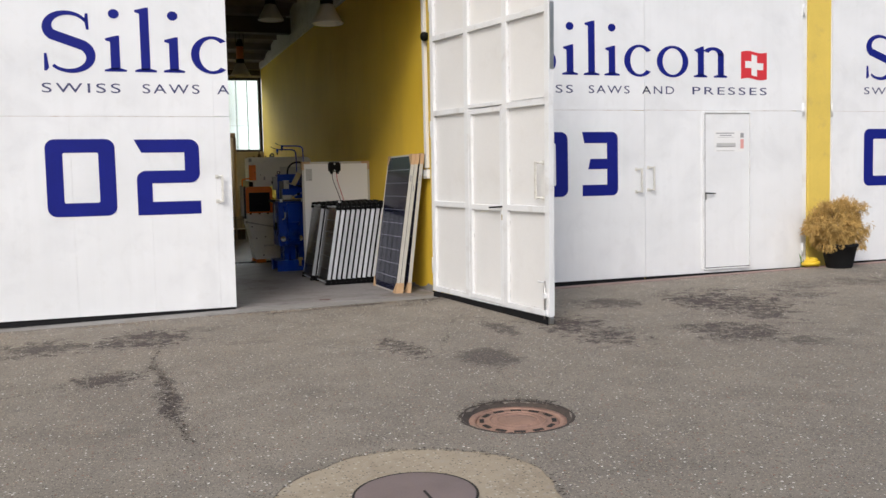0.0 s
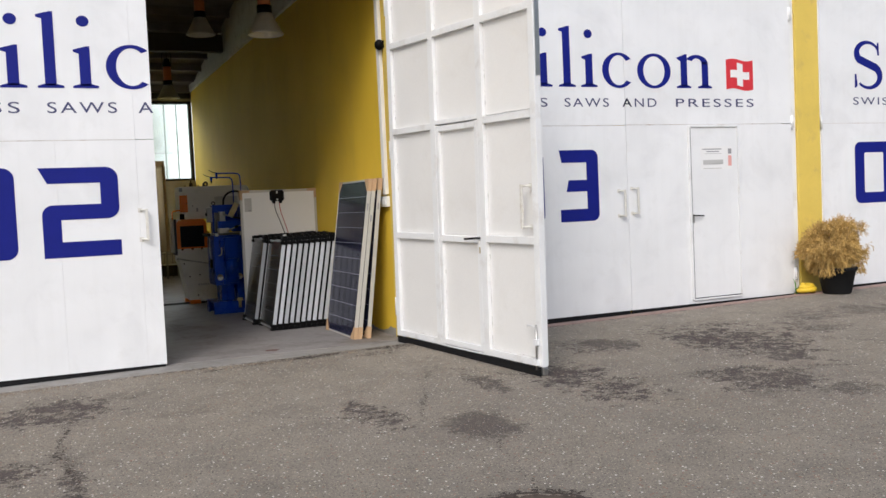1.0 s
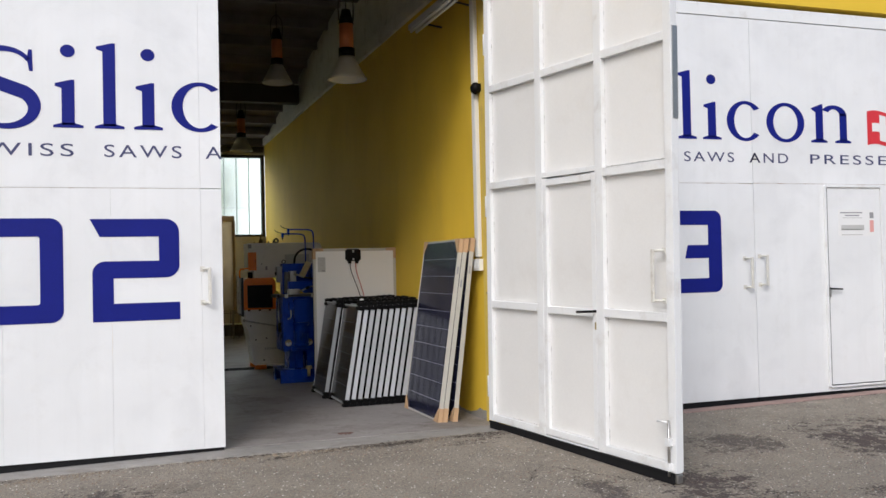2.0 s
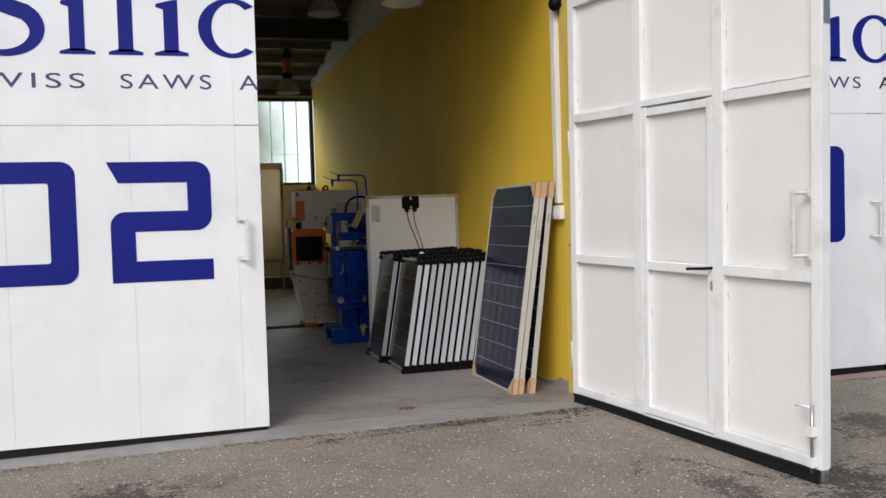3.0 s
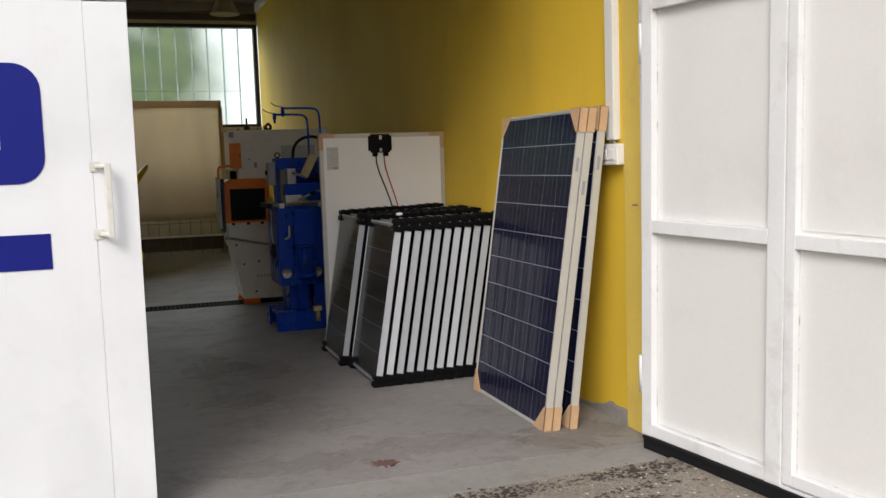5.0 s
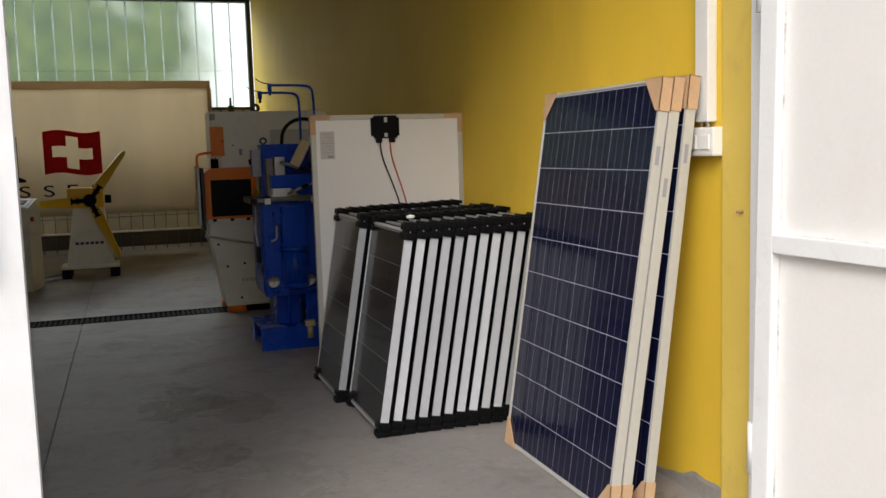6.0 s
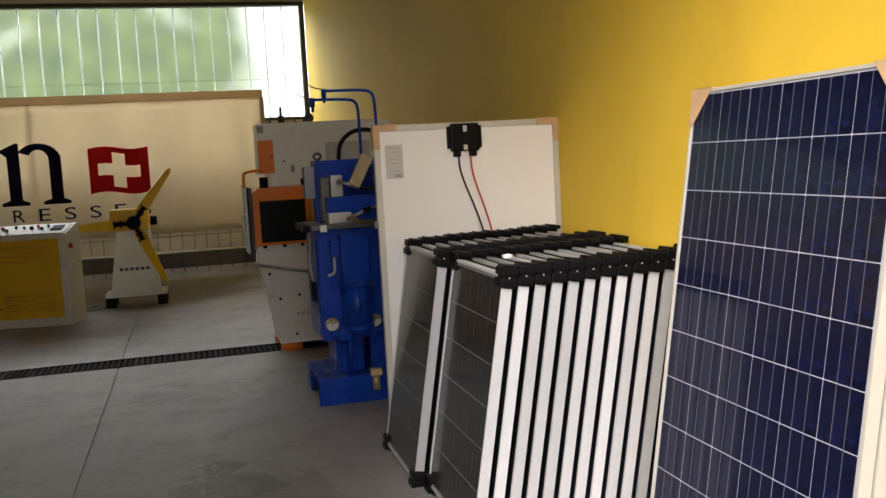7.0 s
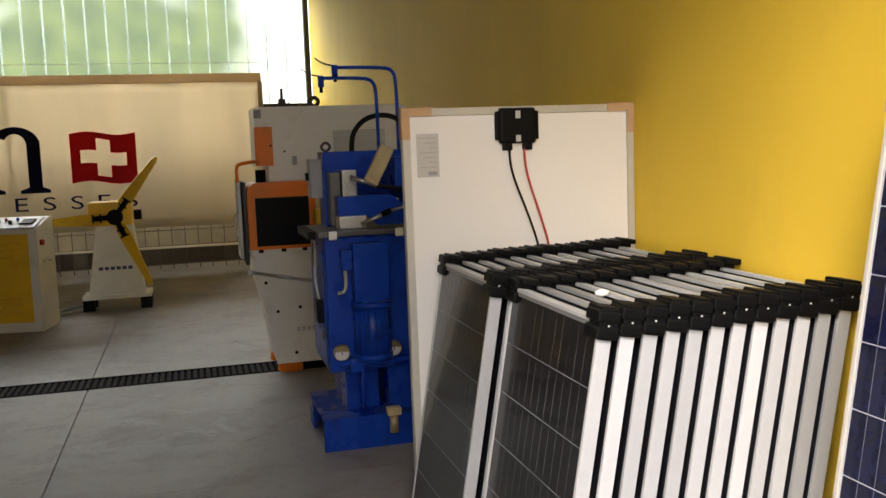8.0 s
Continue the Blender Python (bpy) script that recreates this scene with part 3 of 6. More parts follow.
def round_patch():
    cx, cy, r = ROUND
    t = thing("round_concrete_patch", (cx, cy, ground_z(cx, cy) - 0.08), "round gritty concrete patch set in the asphalt round a lid", "concrete patch")
    part("surround", tilted(ragged_disc(cx, cy, r * 1.06, -0.006, 0.01), cx, cy), PATCH, t)
    part("lid", tilted(spin(((0.0, 0.004), (0.285, 0.004), (0.293, 0.0), (0.293, -0.02)), (cx - 0.02, cy + 0.01, 0), 56), cx, cy), IRON_DARK, t, "mauve-brown plain iron lid")
    part("lid_groove", tilted(spin(((0.294, 0.0002), (0.306, 0.0002)), (cx - 0.02, cy + 0.01, 0), 56), cx, cy), HOLE, t)
    part("lift_bar", tilted(box(cx + 0.02, cx + 0.032, cy - 0.12, cy + 0.02, 0.004, 0.008), cx, cy), HOLE, t)


round_patch()


def crack(points, width, name="asphalt_crack"):
    """A ragged dirt-filled crack along the points, with side nicks."""
    rnd = random.Random(len(points) * 7 + int(points[0][0] * 100))
    path = []
    for (x0, y0), (x1, y1) in zip(points, points[1:]):
        n = max(2, int(math.hypot(x1 - x0, y1 - y0) / 0.04))
        path += [(x0 + (x1 - x0) * i / n + rnd.uniform(-0.018, 0.018), y0 + (y1 - y0) * i / n + rnd.uniform(-0.018, 0.018)) for i in range(n)]
    bm = bmesh.new()
    for x, y in path:
        for _ in range(9):
            spread = width * max(0.12, 0.6 + 1.6 * noise.noise(Vector((x * 2.7, y * 2.7, 4.0))))
            cx, cy = x + rnd.gauss(0, spread), y + rnd.gauss(0, spread)
            r = rnd.uniform(0.25, 1.0) * min(0.016, 0.006 + 0.35 * spread)
            n, turn = rnd.randint(4, 6), rnd.uniform(0, 6.28)
            bm.faces.new([bm.verts.new((cx + r * rnd.uniform(0.5, 1.2) * math.cos(turn + 6.283 * k / n), cy + r * rnd.uniform(0.5, 1.2) * math.sin(turn + 6.283 * k / n), ground_z(cx, cy) + rnd.uniform(0.002, 0.0035))) for k in range(n)])
    bmesh.ops.recalc_face_normals(bm, faces=bm.faces[:])
    for f in bm.faces:
        if f.normal.z < 0:
            f.normal_flip()
    solid(name, bm, CRACK, "thin ragged dirt-filled crack in the asphalt", "crack", "cracks in the yard", "stuff")


def ring_of(cx, cy, r, a0, a1):
    return [(cx + r * math.cos(radians(a0 + (a1 - a0) * i / 14)), cy + r * math.sin(radians(a0 + (a1 - a0) * i / 14))) for i in range(15)]


crack(ring_of(COVER[0], COVER[1], COVER[2] * 1.05, -20, 190), 0.026)
crack(ring_of(COVER[0], COVER[1], COVER[2] * 1.12, 30, 150), 0.030)
crack(ring_of(ROUND[0], ROUND[1], ROUND[2] * 1.0, -40, 70), 0.007)
crack(ring_of(ROUND[0], ROUND[1], ROUND[2] * 1.0, 70, 200), 0.009)
crack([(-3.12, -1.7), (-3.2, -2.4), (-3.1, -3.1), (-3.14, -3.8), (-3.06, -4.6)], 0.026)
crack([(-1.75, -2.35), (-1.3, -2.65), (-0.95, -2.75)], 0.010)
crack([(-1.22, -2.2), (-1.12, -2.5), (-1.0, -2.85)], 0.014)
crack([(-0.98, -2.95), (-0.72, -2.4), (-0.5, -1.8), (-0.2, -1.4)], 0.009)
crack([(-0.75, -3.6), (-0.85, -4.0), (-0.95, -4.5)], 0.009)
crack([(-0.3, -1.3), (0.0, -1.75), (0.2, -2.1)], 0.012)
crack([(0.3, -2.5), (1.0, -2.75), (1.9, -2.9), (2.6, -3.3)], 0.016)
crack([(2.0, -1.2), (2.6, -1.8), (3.2, -2.3), (3.6, -2.9)], 0.012)
crack([(-4.2, -3.0), (-3.8, -2.75), (-3.3, -2.8)], 0.012)
crack([(-2.0, -0.42), (-1.3, -0.36), (-0.5, -0.33), (0.1, -0.36)], 0.024)
crack([(-5.1, -0.27), (-4.0, -0.275), (-3.0, -0.27), (-2.0, -0.235), (-1.0, -0.285), (0.3, -0.27)], 0.022)
crack([(0.5, -0.31), (1.6, -0.305), (2.7, -0.31), (3.8, -0.305), (5.0, -0.31)], 0.012)
crack([(-1.75, -0.30), (-1.2, -0.34), (-0.6, -0.31), (0.0, -0.30), (0.35, -0.27)], 0.018)
crack([(-0.6, -0.52), (-0.25, -0.46), (0.1, -0.5), (0.25, -0.42)], 0.022)
crack([(-1.1, -0.62), (-0.6, -0.55), (-0.2, -0.62)], 0.016)


def gravel():
    """Loose grit and crumbled mortar lying along the broken edge of the threshold."""
    rnd = random.Random(21)
    bm = bmesh.new()
    for _ in range(2600):
        x = rnd.uniform(-5.0, 0.5)
        y = -0.27 - abs(rnd.gauss(0, 0.05 if rnd.random() < 0.6 else 0.28)) - 0.02 * math.sin(x * 3)
        if noise.noise(Vector((x * 1.6, y * 2.5, 3.0))) < -0.12:
            continue
        r = 0.0025 + 0.008 * rnd.random() ** 3
        z = ground_z(x, y) + r * 0.25
        ring = [bm.verts.new((x + r * rnd.uniform(0.7, 1.3) * math.cos(a), y + r * rnd.uniform(0.7, 1.3) * math.sin(a), z + r * rnd.uniform(-0.2, 0.2))) for a in (0.3, 1.4, 2.5, 3.6, 4.6, 5.6)]
        top, low = bm.verts.new((x, y, z + r * 0.8)), bm.verts.new((x, y, z - r * 0.7))
        for i in range(6):
            bm.faces.new((ring[i], ring[(i + 1) % 6], top))
            bm.faces.new((ring[(i + 1) % 6], ring[i], low))
    solid("gravel", bm, GRIT, "loose tan grit and crumbs along the threshold edge", "gravel", kind="stuff")


gravel()


# ---- floor of the hall: cast slabs with joints, a drain, the worn outer edge ----
DRAIN = (5.81, 6.13)
JOINT = -2.42


def floor():
    base = tagged(new("floor", mesh_of(box(-10.6, 0.2, 0.052, 13.2, -0.30, -0.012), KERB, "floor")), "grey trowelled concrete floor with joints and stains", "floor", kind="structure")
    BASE[base.name] = Vector((0, 0, 0))
    xs, ys = (-10.5, -6.4, JOINT, 0.099), ((0.05, DRAIN[0]), (DRAIN[1], 9.9), (9.9, 13.0))
    for i in range(3):
        for y0, y1 in ys:
            for a, b in (((y0, 3.7025), (3.6975, y1)) if i == 2 and y0 < 1 else ((y0, y1),)):
                part("slab", box(xs[i] + 0.004, xs[i + 1] - 0.004, a + 0.004, b - 0.004, -0.20, 0.0), FLOOR, base)


floor()


def apron():
    """The narrow concrete strip before the gates, its outer edge broken."""
    bm = bmesh.new()
    n = 150
    last = None
    for i in range(n + 1):
        x = -5.2 + 5.6 * i / n
        y = -0.235 + 0.03 * math.sin(x * 1.7) + random.uniform(-0.014, 0.014)
        low = 0.020 * min(0.0, x + 2.24)
        ring = [bm.verts.new(p) for p in ((x, 0.05, low - 0.004), (x, y + 0.05, low - 0.006), (x, y + 0.006, low - 0.016), (x, y - 0.02, low - 0.09), (x, 0.05, -0.3))]
        if last:
            for a in range(4):
                bm.faces.new((last[a], last[a + 1], ring[a + 1], ring[a]))
        last = ring
    bmesh.ops.recalc_face_normals(bm, faces=bm.faces[:])
    ob = new("apron", mesh_of(bm, KERB, "apron"))
    tagged(ob, "worn concrete threshold strip with a broken edge", "threshold", kind="structure")
    bm = bmesh.new()
    last = None
    for i in range(157):
        x = 0.42 + 0.1 * i
        y = -0.285 + random.uniform(-0.012, 0.012)
        top = ground_z(x, -0.25) + 0.006
        ring = [bm.verts.new(p) for p in ((x, -0.115, top - 0.004), (x, y + 0.012, top), (x, y, top - 0.006), (x, y - 0.004, -0.2), (x, -0.115, -0.2))]
        if last:
            for a in range(5):
                bm.faces.new((last[a], last[(a + 1) % 5], ring[(a + 1) % 5], ring[a]))
        last = ring
    bmesh.ops.recalc_face_normals(bm, faces=bm.faces[:])
    # solid fill: the shade in the gap is put into its dark colour
    s = new("sill_gap", mesh_of(box(0.42, 16.0, -0.114, 0.30, -0.3, -0.006), HOLE, "sill_gap"))
    tagged(s, "dark-coloured fill in the gap between the sill and the gates", "gap", kind="structure")
    s = new("sill", mesh_of(bm, SILL, "sill"))
    tagged(s, "reddish worn sill strip below the closed gates", "sill", kind="structure")
    s = new("sill_west", mesh_of(box(-16.0, -5.2, -0.24, 0.30, -0.3, -0.004, 0.006), KERB, "sill_west"))
    tagged(s, "worn concrete strip below a closed gate", "sill", kind="structure")
    s = new("apron_soil", mesh_of(box(-5.2, 0.42, -0.21, 0.0, -0.4, -0.10), HOLE, "apron_soil"))
    tagged(s, "dark packed soil under the threshold strip", "soil", kind="structure")


apron()


def drain():
    t = thing("floor_drain", (-5.0, 6.07, -0.1), "long narrow floor drain with a black slotted grate", "drain", kind="structure")
    # shallow channel: the shade of a deep slot is put into its near-black colour
    part("channel", box(-10.5, -0.05, DRAIN[0] - 0.002, DRAIN[1] + 0.002, -0.20, -0.009), GRATE, t)
    for y in (DRAIN[0] + 0.002, DRAIN[1] - 0.022):
        part("rail", box(-10.5, -0.05, y, y + 0.02, -0.06, 0.003), GRATE, t)
    bar = mesh_of(box(-0.012, 0.012, -0.135, 0.135, -0.035, 0.0015, 0.002), GRATE_BAR, "grate_bar")
    for i in range(115):
        ob = new("grate_bar", bar)
        ob.parent = t
        ob.location = Vector((-5.1 + i * 0.043, (DRAIN[0] + DRAIN[1]) / 2, 0)) - BASE[t.name]


# ---- the hall ----
def roof_z(y):
    return 6.10 - 0.139 * y


def hall():
    w = tagged(new("wall_east", mesh_of(box(0.100, 0.40, 0.06, 13.0, -0.3, 4.24), YELLOW, "wall_east")), "yellow painted plaster wall, scuffed and stained", "wall", kind="structure")
    tagged(new("pilaster", mesh_of(box(0.086, 0.0995, 0.124, 0.304, 0.0, 4.14, 0.004), FADED, "pilaster")), "pale yellow cracked plaster strip beside the gate post", "pilaster", kind="structure")
    up = bmesh.new()
    for x in (0.112, 0.40):
        vs = [up.verts.new((x, y, z)) for y, z in ((0.06, 4.244), (13.0, 4.244), (13.0, roof_z(13) + 0.02), (0.06, roof_z(0.06) + 0.02))]
        up.faces.new(vs)
    a, b = list(up.faces)
    for i in range(4):
        j = (i + 1) % 4
        up.faces.new((a.verts[i], a.verts[j], b.verts[j], b.verts[i]))
    bmesh.ops.recalc_face_normals(up, faces=up.faces[:])
    tagged(new("wall_east_upper", mesh_of(up, PLASTER, "wall_east_upper")), "pale bare plaster wall above the yellow paint", "wall", kind="structure")
    tagged(new("trim_east", mesh_of(box(0.05, 0.110, 0.3, 13.0, 4.15, 4.30, 0.01), PLASTER, "trim_east")), "pale ledge along the top of the yellow paint", "ledge", kind="structure")
    tagged(new("wall_west", mesh_of(box(-10.8, -10.5, 0.06, 13.0, -0.3, 6.1), YELLOW, "wall_west")), "yellow painted plaster wall", "wall", kind="structure")
    rear = box(-10.8, 0.40, 13.0, 13.3, -0.3, 2.15)
    box(-10.8, 0.40, 13.0, 13.3, 3.95, 4.6, 0.0, rear)
    tagged(new("wall_rear", mesh_of(rear, REAR, "wall_rear")), "dull plaster rear wall with a long window band", "wall", kind="structure")
    tagged(new("lintel", mesh_of(box(-10.5, 0.07, 12.93, 12.998, 4.0, 4.12, 0.01), BEAM, "lintel")), "dark steel lintel over the rear window", "lintel", kind="structure")
    c = bmesh.new()
    for lift in (0.0, 0.15):
        c.faces.new([c.verts.new((x, y, roof_z(y) + lift)) for x, y in ((-10.8, 0.0), (0.4, 0.0), (0.4, 13.3), (-10.8, 13.3))])
    a, b = list(c.faces)
    for i in range(4):
        j = (i + 1) % 4
        c.faces.new((a.verts[i], a.verts[j], b.verts[j], b.verts[i]))
    bmesh.ops.recalc_face_normals(c, faces=c.faces[:])
    for k in range(16):
        y = 0.6 + 0.82 * k
        box(-10.5, 0.08, y, y + 0.09, roof_z(y) - 0.16, roof_z(y) - 0.012, 0.0, c)
    tagged(new("ceiling", mesh_of(c, ROOF, "ceiling")), "dark sloping roof underside with cross purlins", "ceiling", kind="structure")
    for y in (4.4, 8.8):
        z = roof_z(y) - 0.2
        tagged(new("roof_beam", mesh_of(box(-10.5, 0.088, y, y + 0.2, z - 0.32, z, 0.01), BEAM, "roof_beam")), "dark roof beam across the hall", "beam", kind="structure")


hall()


def rear_window(name, x0, x1):
    t = thing(name, ((x0 + x1) / 2, 13.1, 2.15), "long rear window of upright frosted channel-glass strips in a dark frame", "window", kind="structure")
    for a, b, c, d in ((x0, x0 + 0.07, 2.15, 3.95), (x1 - 0.07, x1, 2.15, 3.95), (x0 + 0.07, x1 - 0.07, 2.15, 2.20), (x0 + 0.07, x1 - 0.07, 3.89, 3.95)):
        part("window_frame", box(a, b, 13.02, 13.16, c, d), DARK, t)
    n = round((x1 - x0 - 0.14) / 0.27)
    w = (x1 - x0 - 0.14) / n
    u = box(-w / 2 + 0.006, w / 2 - 0.006, -0.003, 0.003, 2.20 - 2.15, 3.89 - 2.15)
    for s in (-1, 1):
        e = s * (w / 2 - 0.009)
        box(e - 0.003, e + 0.003, 0.0031, 0.04, 2.20 - 2.15, 3.89 - 2.15, 0.0, u)
    pane, seal = mesh_of(u, GLASS, "pane"), mesh_of(box(-0.011, 0.011, -0.008, 0.010, 0.05, 1.74, 0.002), SEAL, "glass_seal")
    for i in range(n):
        ob = new("pane", pane)
        ob.parent, ob.visible_shadow = t, False
        ob.location = (x0 + 0.07 + w * (i + 0.5) - (x0 + x1) / 2, -0.02, 0)
        if i:
            ob = new("glass_seal", seal)
            ob.parent = t
            ob.location = (x0 + 0.07 + w * i - (x0 + x1) / 2, -0.02, 0)
    part("glazing_bar", box(x0 + 0.07, x1 - 0.07, 13.045, 13.05, 2.782, 2.788), WIRE, t)


rear_window("window_1", -4.87, 0.095)
rear_window("window_2", -10.4, -5.02)
tagged(new("window_pier", mesh_of(box(-5.02, -4.87, 13.0, 13.3, 2.15, 3.95), DARK, "window_pier")), "dark pier between the rear windows", "pier", kind="structure")
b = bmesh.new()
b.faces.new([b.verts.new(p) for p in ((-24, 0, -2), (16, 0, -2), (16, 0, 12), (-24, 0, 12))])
g = tagged(new("backdrop", mesh_of(b, GARDEN, "backdrop")), "glowing backdrop of blurred green trees and sky behind the hall", "backdrop", kind="structure")
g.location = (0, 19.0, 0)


# ---- front: pillars, head wall, gates ----
PITCH = 5.145


def facade():
    for k in (-2, -1, 0, 1, 2):
        x = 0.155 + PITCH * k
        p = tagged(new("pillar", mesh_of(box(x, x + 0.37, -0.01, 0.40, -0.3, 3.90, 0.008), FADED, "pillar")), "yellow painted pillar between two gates", "pillar", "pillars of the front", "structure")
        for a in (x - 0.085, x + 0.372):
            post = box(a, a + 0.083, 0.02, 0.12, ground_z(a, 0) + 0.02, 3.86, 0.004)
            tagged(new("gate_post", mesh_of(post, FRAME_WHITE, "gate_post")), "white steel gate post", "post", "gate posts", "structure")
        head = box(x + 0.457, x + PITCH - 0.087, 0.0, 0.12, 3.74, 3.86, 0.004)
        tagged(new("gate_head", mesh_of(head, FRAME_WHITE, "gate_head")), "white steel head beam over a gate", "beam", "gate heads", "structure")
    tagged(new("wall_front", mesh_of(box(-16, 16, -0.012, 0.30, 3.905, 6.35), YELLOW, "wall_front")), "yellow painted front wall above the gates", "wall", kind="structure")
    for k in (-2, 0, 1, 2):
        x0, x1 = 0.53 + PITCH * k, PITCH * (k + 1) + 0.05
        if k != 0:
            tagged(new("bay_back", mesh_of(box(x0, x1, 2.0, 2.1, -0.3, 6.0), YELLOW, "bay_back")), "plain wall inside a closed bay", "wall", kind="structure")
    tagged(new("bay_back", mesh_of(box(0.41, 5.2, 2.0, 2.1, -0.3, 6.0), YELLOW, "bay_back")), "plain wall inside a closed bay", "wall", kind="structure")


facade()


def arc_band(cx, cz, rx, rz, w0, w1, a0, a1, n=28):
    """A curved band: part of an ellipse, its width w0 where it runs level and w1 where it runs upright."""
    outer, inner = [], []
    for i in range(n + 1):
        a = radians(a0 + (a1 - a0) * i / n)
        c, s = math.cos(a), math.sin(a)
        outer.append((cx + rx * c, cz + rz * s))
        inner.append((cx + (rx - w1) * c, cz + (rz - w0) * s))
    return outer + inner[::-1]


def swing():
    """A double bend: thick through its middle, thin at both ends."""
    path = [Vector((0.23 + 0.18 * math.cos(radians(a)), 0.435 + 0.135 * math.sin(radians(a)))) for a in range(25, 216, 10)]
    path += [Vector((0.24 + 0.19 * math.cos(radians(a)), 0.145 + 0.145 * math.sin(radians(a)))) for a in range(48, -146, -10)]
    left, right = [], []
    for i, p in enumerate(path):
        d = (path[min(i + 1, len(path) - 1)] - path[max(i - 1, 0)]).normalized()
        w = 0.014 + 0.036 * math.exp(-((i - len(path) * 0.5) / (len(path) * 0.26)) ** 2)
        left.append(tuple(p + w * Vector((-d.y, d.x))))
        right.append(tuple(p - w * Vector((-d.y, d.x))))
    return left + right[::-1]


def band(outline, y, parent, material, name):
    part(name, prism(outline, y - 0.0035, y - 0.0005), material, parent)


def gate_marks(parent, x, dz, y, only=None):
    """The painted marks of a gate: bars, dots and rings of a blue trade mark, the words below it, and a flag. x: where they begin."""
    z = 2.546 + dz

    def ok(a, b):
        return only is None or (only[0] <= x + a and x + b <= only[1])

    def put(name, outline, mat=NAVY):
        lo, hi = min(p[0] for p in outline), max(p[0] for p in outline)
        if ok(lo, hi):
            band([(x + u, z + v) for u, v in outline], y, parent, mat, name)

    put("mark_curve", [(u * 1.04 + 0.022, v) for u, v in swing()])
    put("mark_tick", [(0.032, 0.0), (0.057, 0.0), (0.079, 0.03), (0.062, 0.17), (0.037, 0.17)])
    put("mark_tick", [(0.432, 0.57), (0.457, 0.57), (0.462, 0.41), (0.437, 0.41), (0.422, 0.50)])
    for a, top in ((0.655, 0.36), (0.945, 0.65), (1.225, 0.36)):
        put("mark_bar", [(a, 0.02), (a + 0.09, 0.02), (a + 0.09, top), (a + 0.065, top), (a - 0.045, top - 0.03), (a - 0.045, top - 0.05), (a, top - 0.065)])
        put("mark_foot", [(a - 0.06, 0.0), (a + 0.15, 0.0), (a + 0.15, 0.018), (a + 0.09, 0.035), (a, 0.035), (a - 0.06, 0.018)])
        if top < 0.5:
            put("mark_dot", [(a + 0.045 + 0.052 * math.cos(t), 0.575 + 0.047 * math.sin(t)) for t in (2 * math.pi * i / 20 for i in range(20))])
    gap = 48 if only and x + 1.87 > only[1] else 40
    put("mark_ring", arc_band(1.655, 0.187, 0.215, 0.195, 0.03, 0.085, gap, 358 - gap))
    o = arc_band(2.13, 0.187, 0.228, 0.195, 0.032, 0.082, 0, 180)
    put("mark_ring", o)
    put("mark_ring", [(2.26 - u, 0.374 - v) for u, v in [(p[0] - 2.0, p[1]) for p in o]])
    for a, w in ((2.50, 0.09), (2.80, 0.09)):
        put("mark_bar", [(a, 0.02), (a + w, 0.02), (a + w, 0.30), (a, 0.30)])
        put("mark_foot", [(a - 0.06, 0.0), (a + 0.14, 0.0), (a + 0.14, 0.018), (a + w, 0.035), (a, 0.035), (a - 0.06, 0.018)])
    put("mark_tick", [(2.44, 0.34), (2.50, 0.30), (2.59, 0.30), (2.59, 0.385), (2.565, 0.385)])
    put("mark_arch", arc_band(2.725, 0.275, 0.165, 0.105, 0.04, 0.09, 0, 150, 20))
    for words, a, b in (("SWISS", 0.0, 0.735), ("SAWS", 0.948, 1.512), ("AND", 1.69, 2.15), ("PRESSES", 2.42, 3.554)):
        if ok(a, b):
            part("words", lettering(words, x + a, x + b, z - 0.215, z - 0.12, y - 0.0015), INK, parent)
    if only and only[0] <= x + 1.69 < only[1] < x + 2.15:
        part("words", lettering("A", x + 1.69, x + 1.815, z - 0.215, z - 0.12, y - 0.0015), INK, parent)
    if ok(3.16, 3.56):
        def wave(u, v):
            return (x + 3.155 + u, z - 0.01 + v + 0.014 * math.sin(u / 0.40 * 2 * math.pi))
        rim = [wave(0.40 * i / 16, 0.0) for i in range(17)] + [wave(0.40 - 0.40 * i / 16, 0.345) for i in range(17)]
        band(rim, y, parent, RED, "flag_field")
        for a, b, c, d in ((0.06, 0.34, 0.128, 0.215), (0.158, 0.242, 0.04, 0.305)):
            n = 8
            arm = [wave(a + (b - a) * i / n, c) for i in range(n + 1)] + [wave(b - (b - a) * i / n, d) for i in range(n + 1)]
            band(arm, y - (0.004 if a < 0.1 else 0.0045), parent, CROSS, "flag_cross")


def bend(cx, cz, r, a0, a1, n=7):
    """The points of a round corner."""
    return [(cx + r * math.cos(radians(a0 + (a1 - a0) * i / n)), cz + r * math.sin(radians(a0 + (a1 - a0) * i / n))) for i in range(n + 1)]


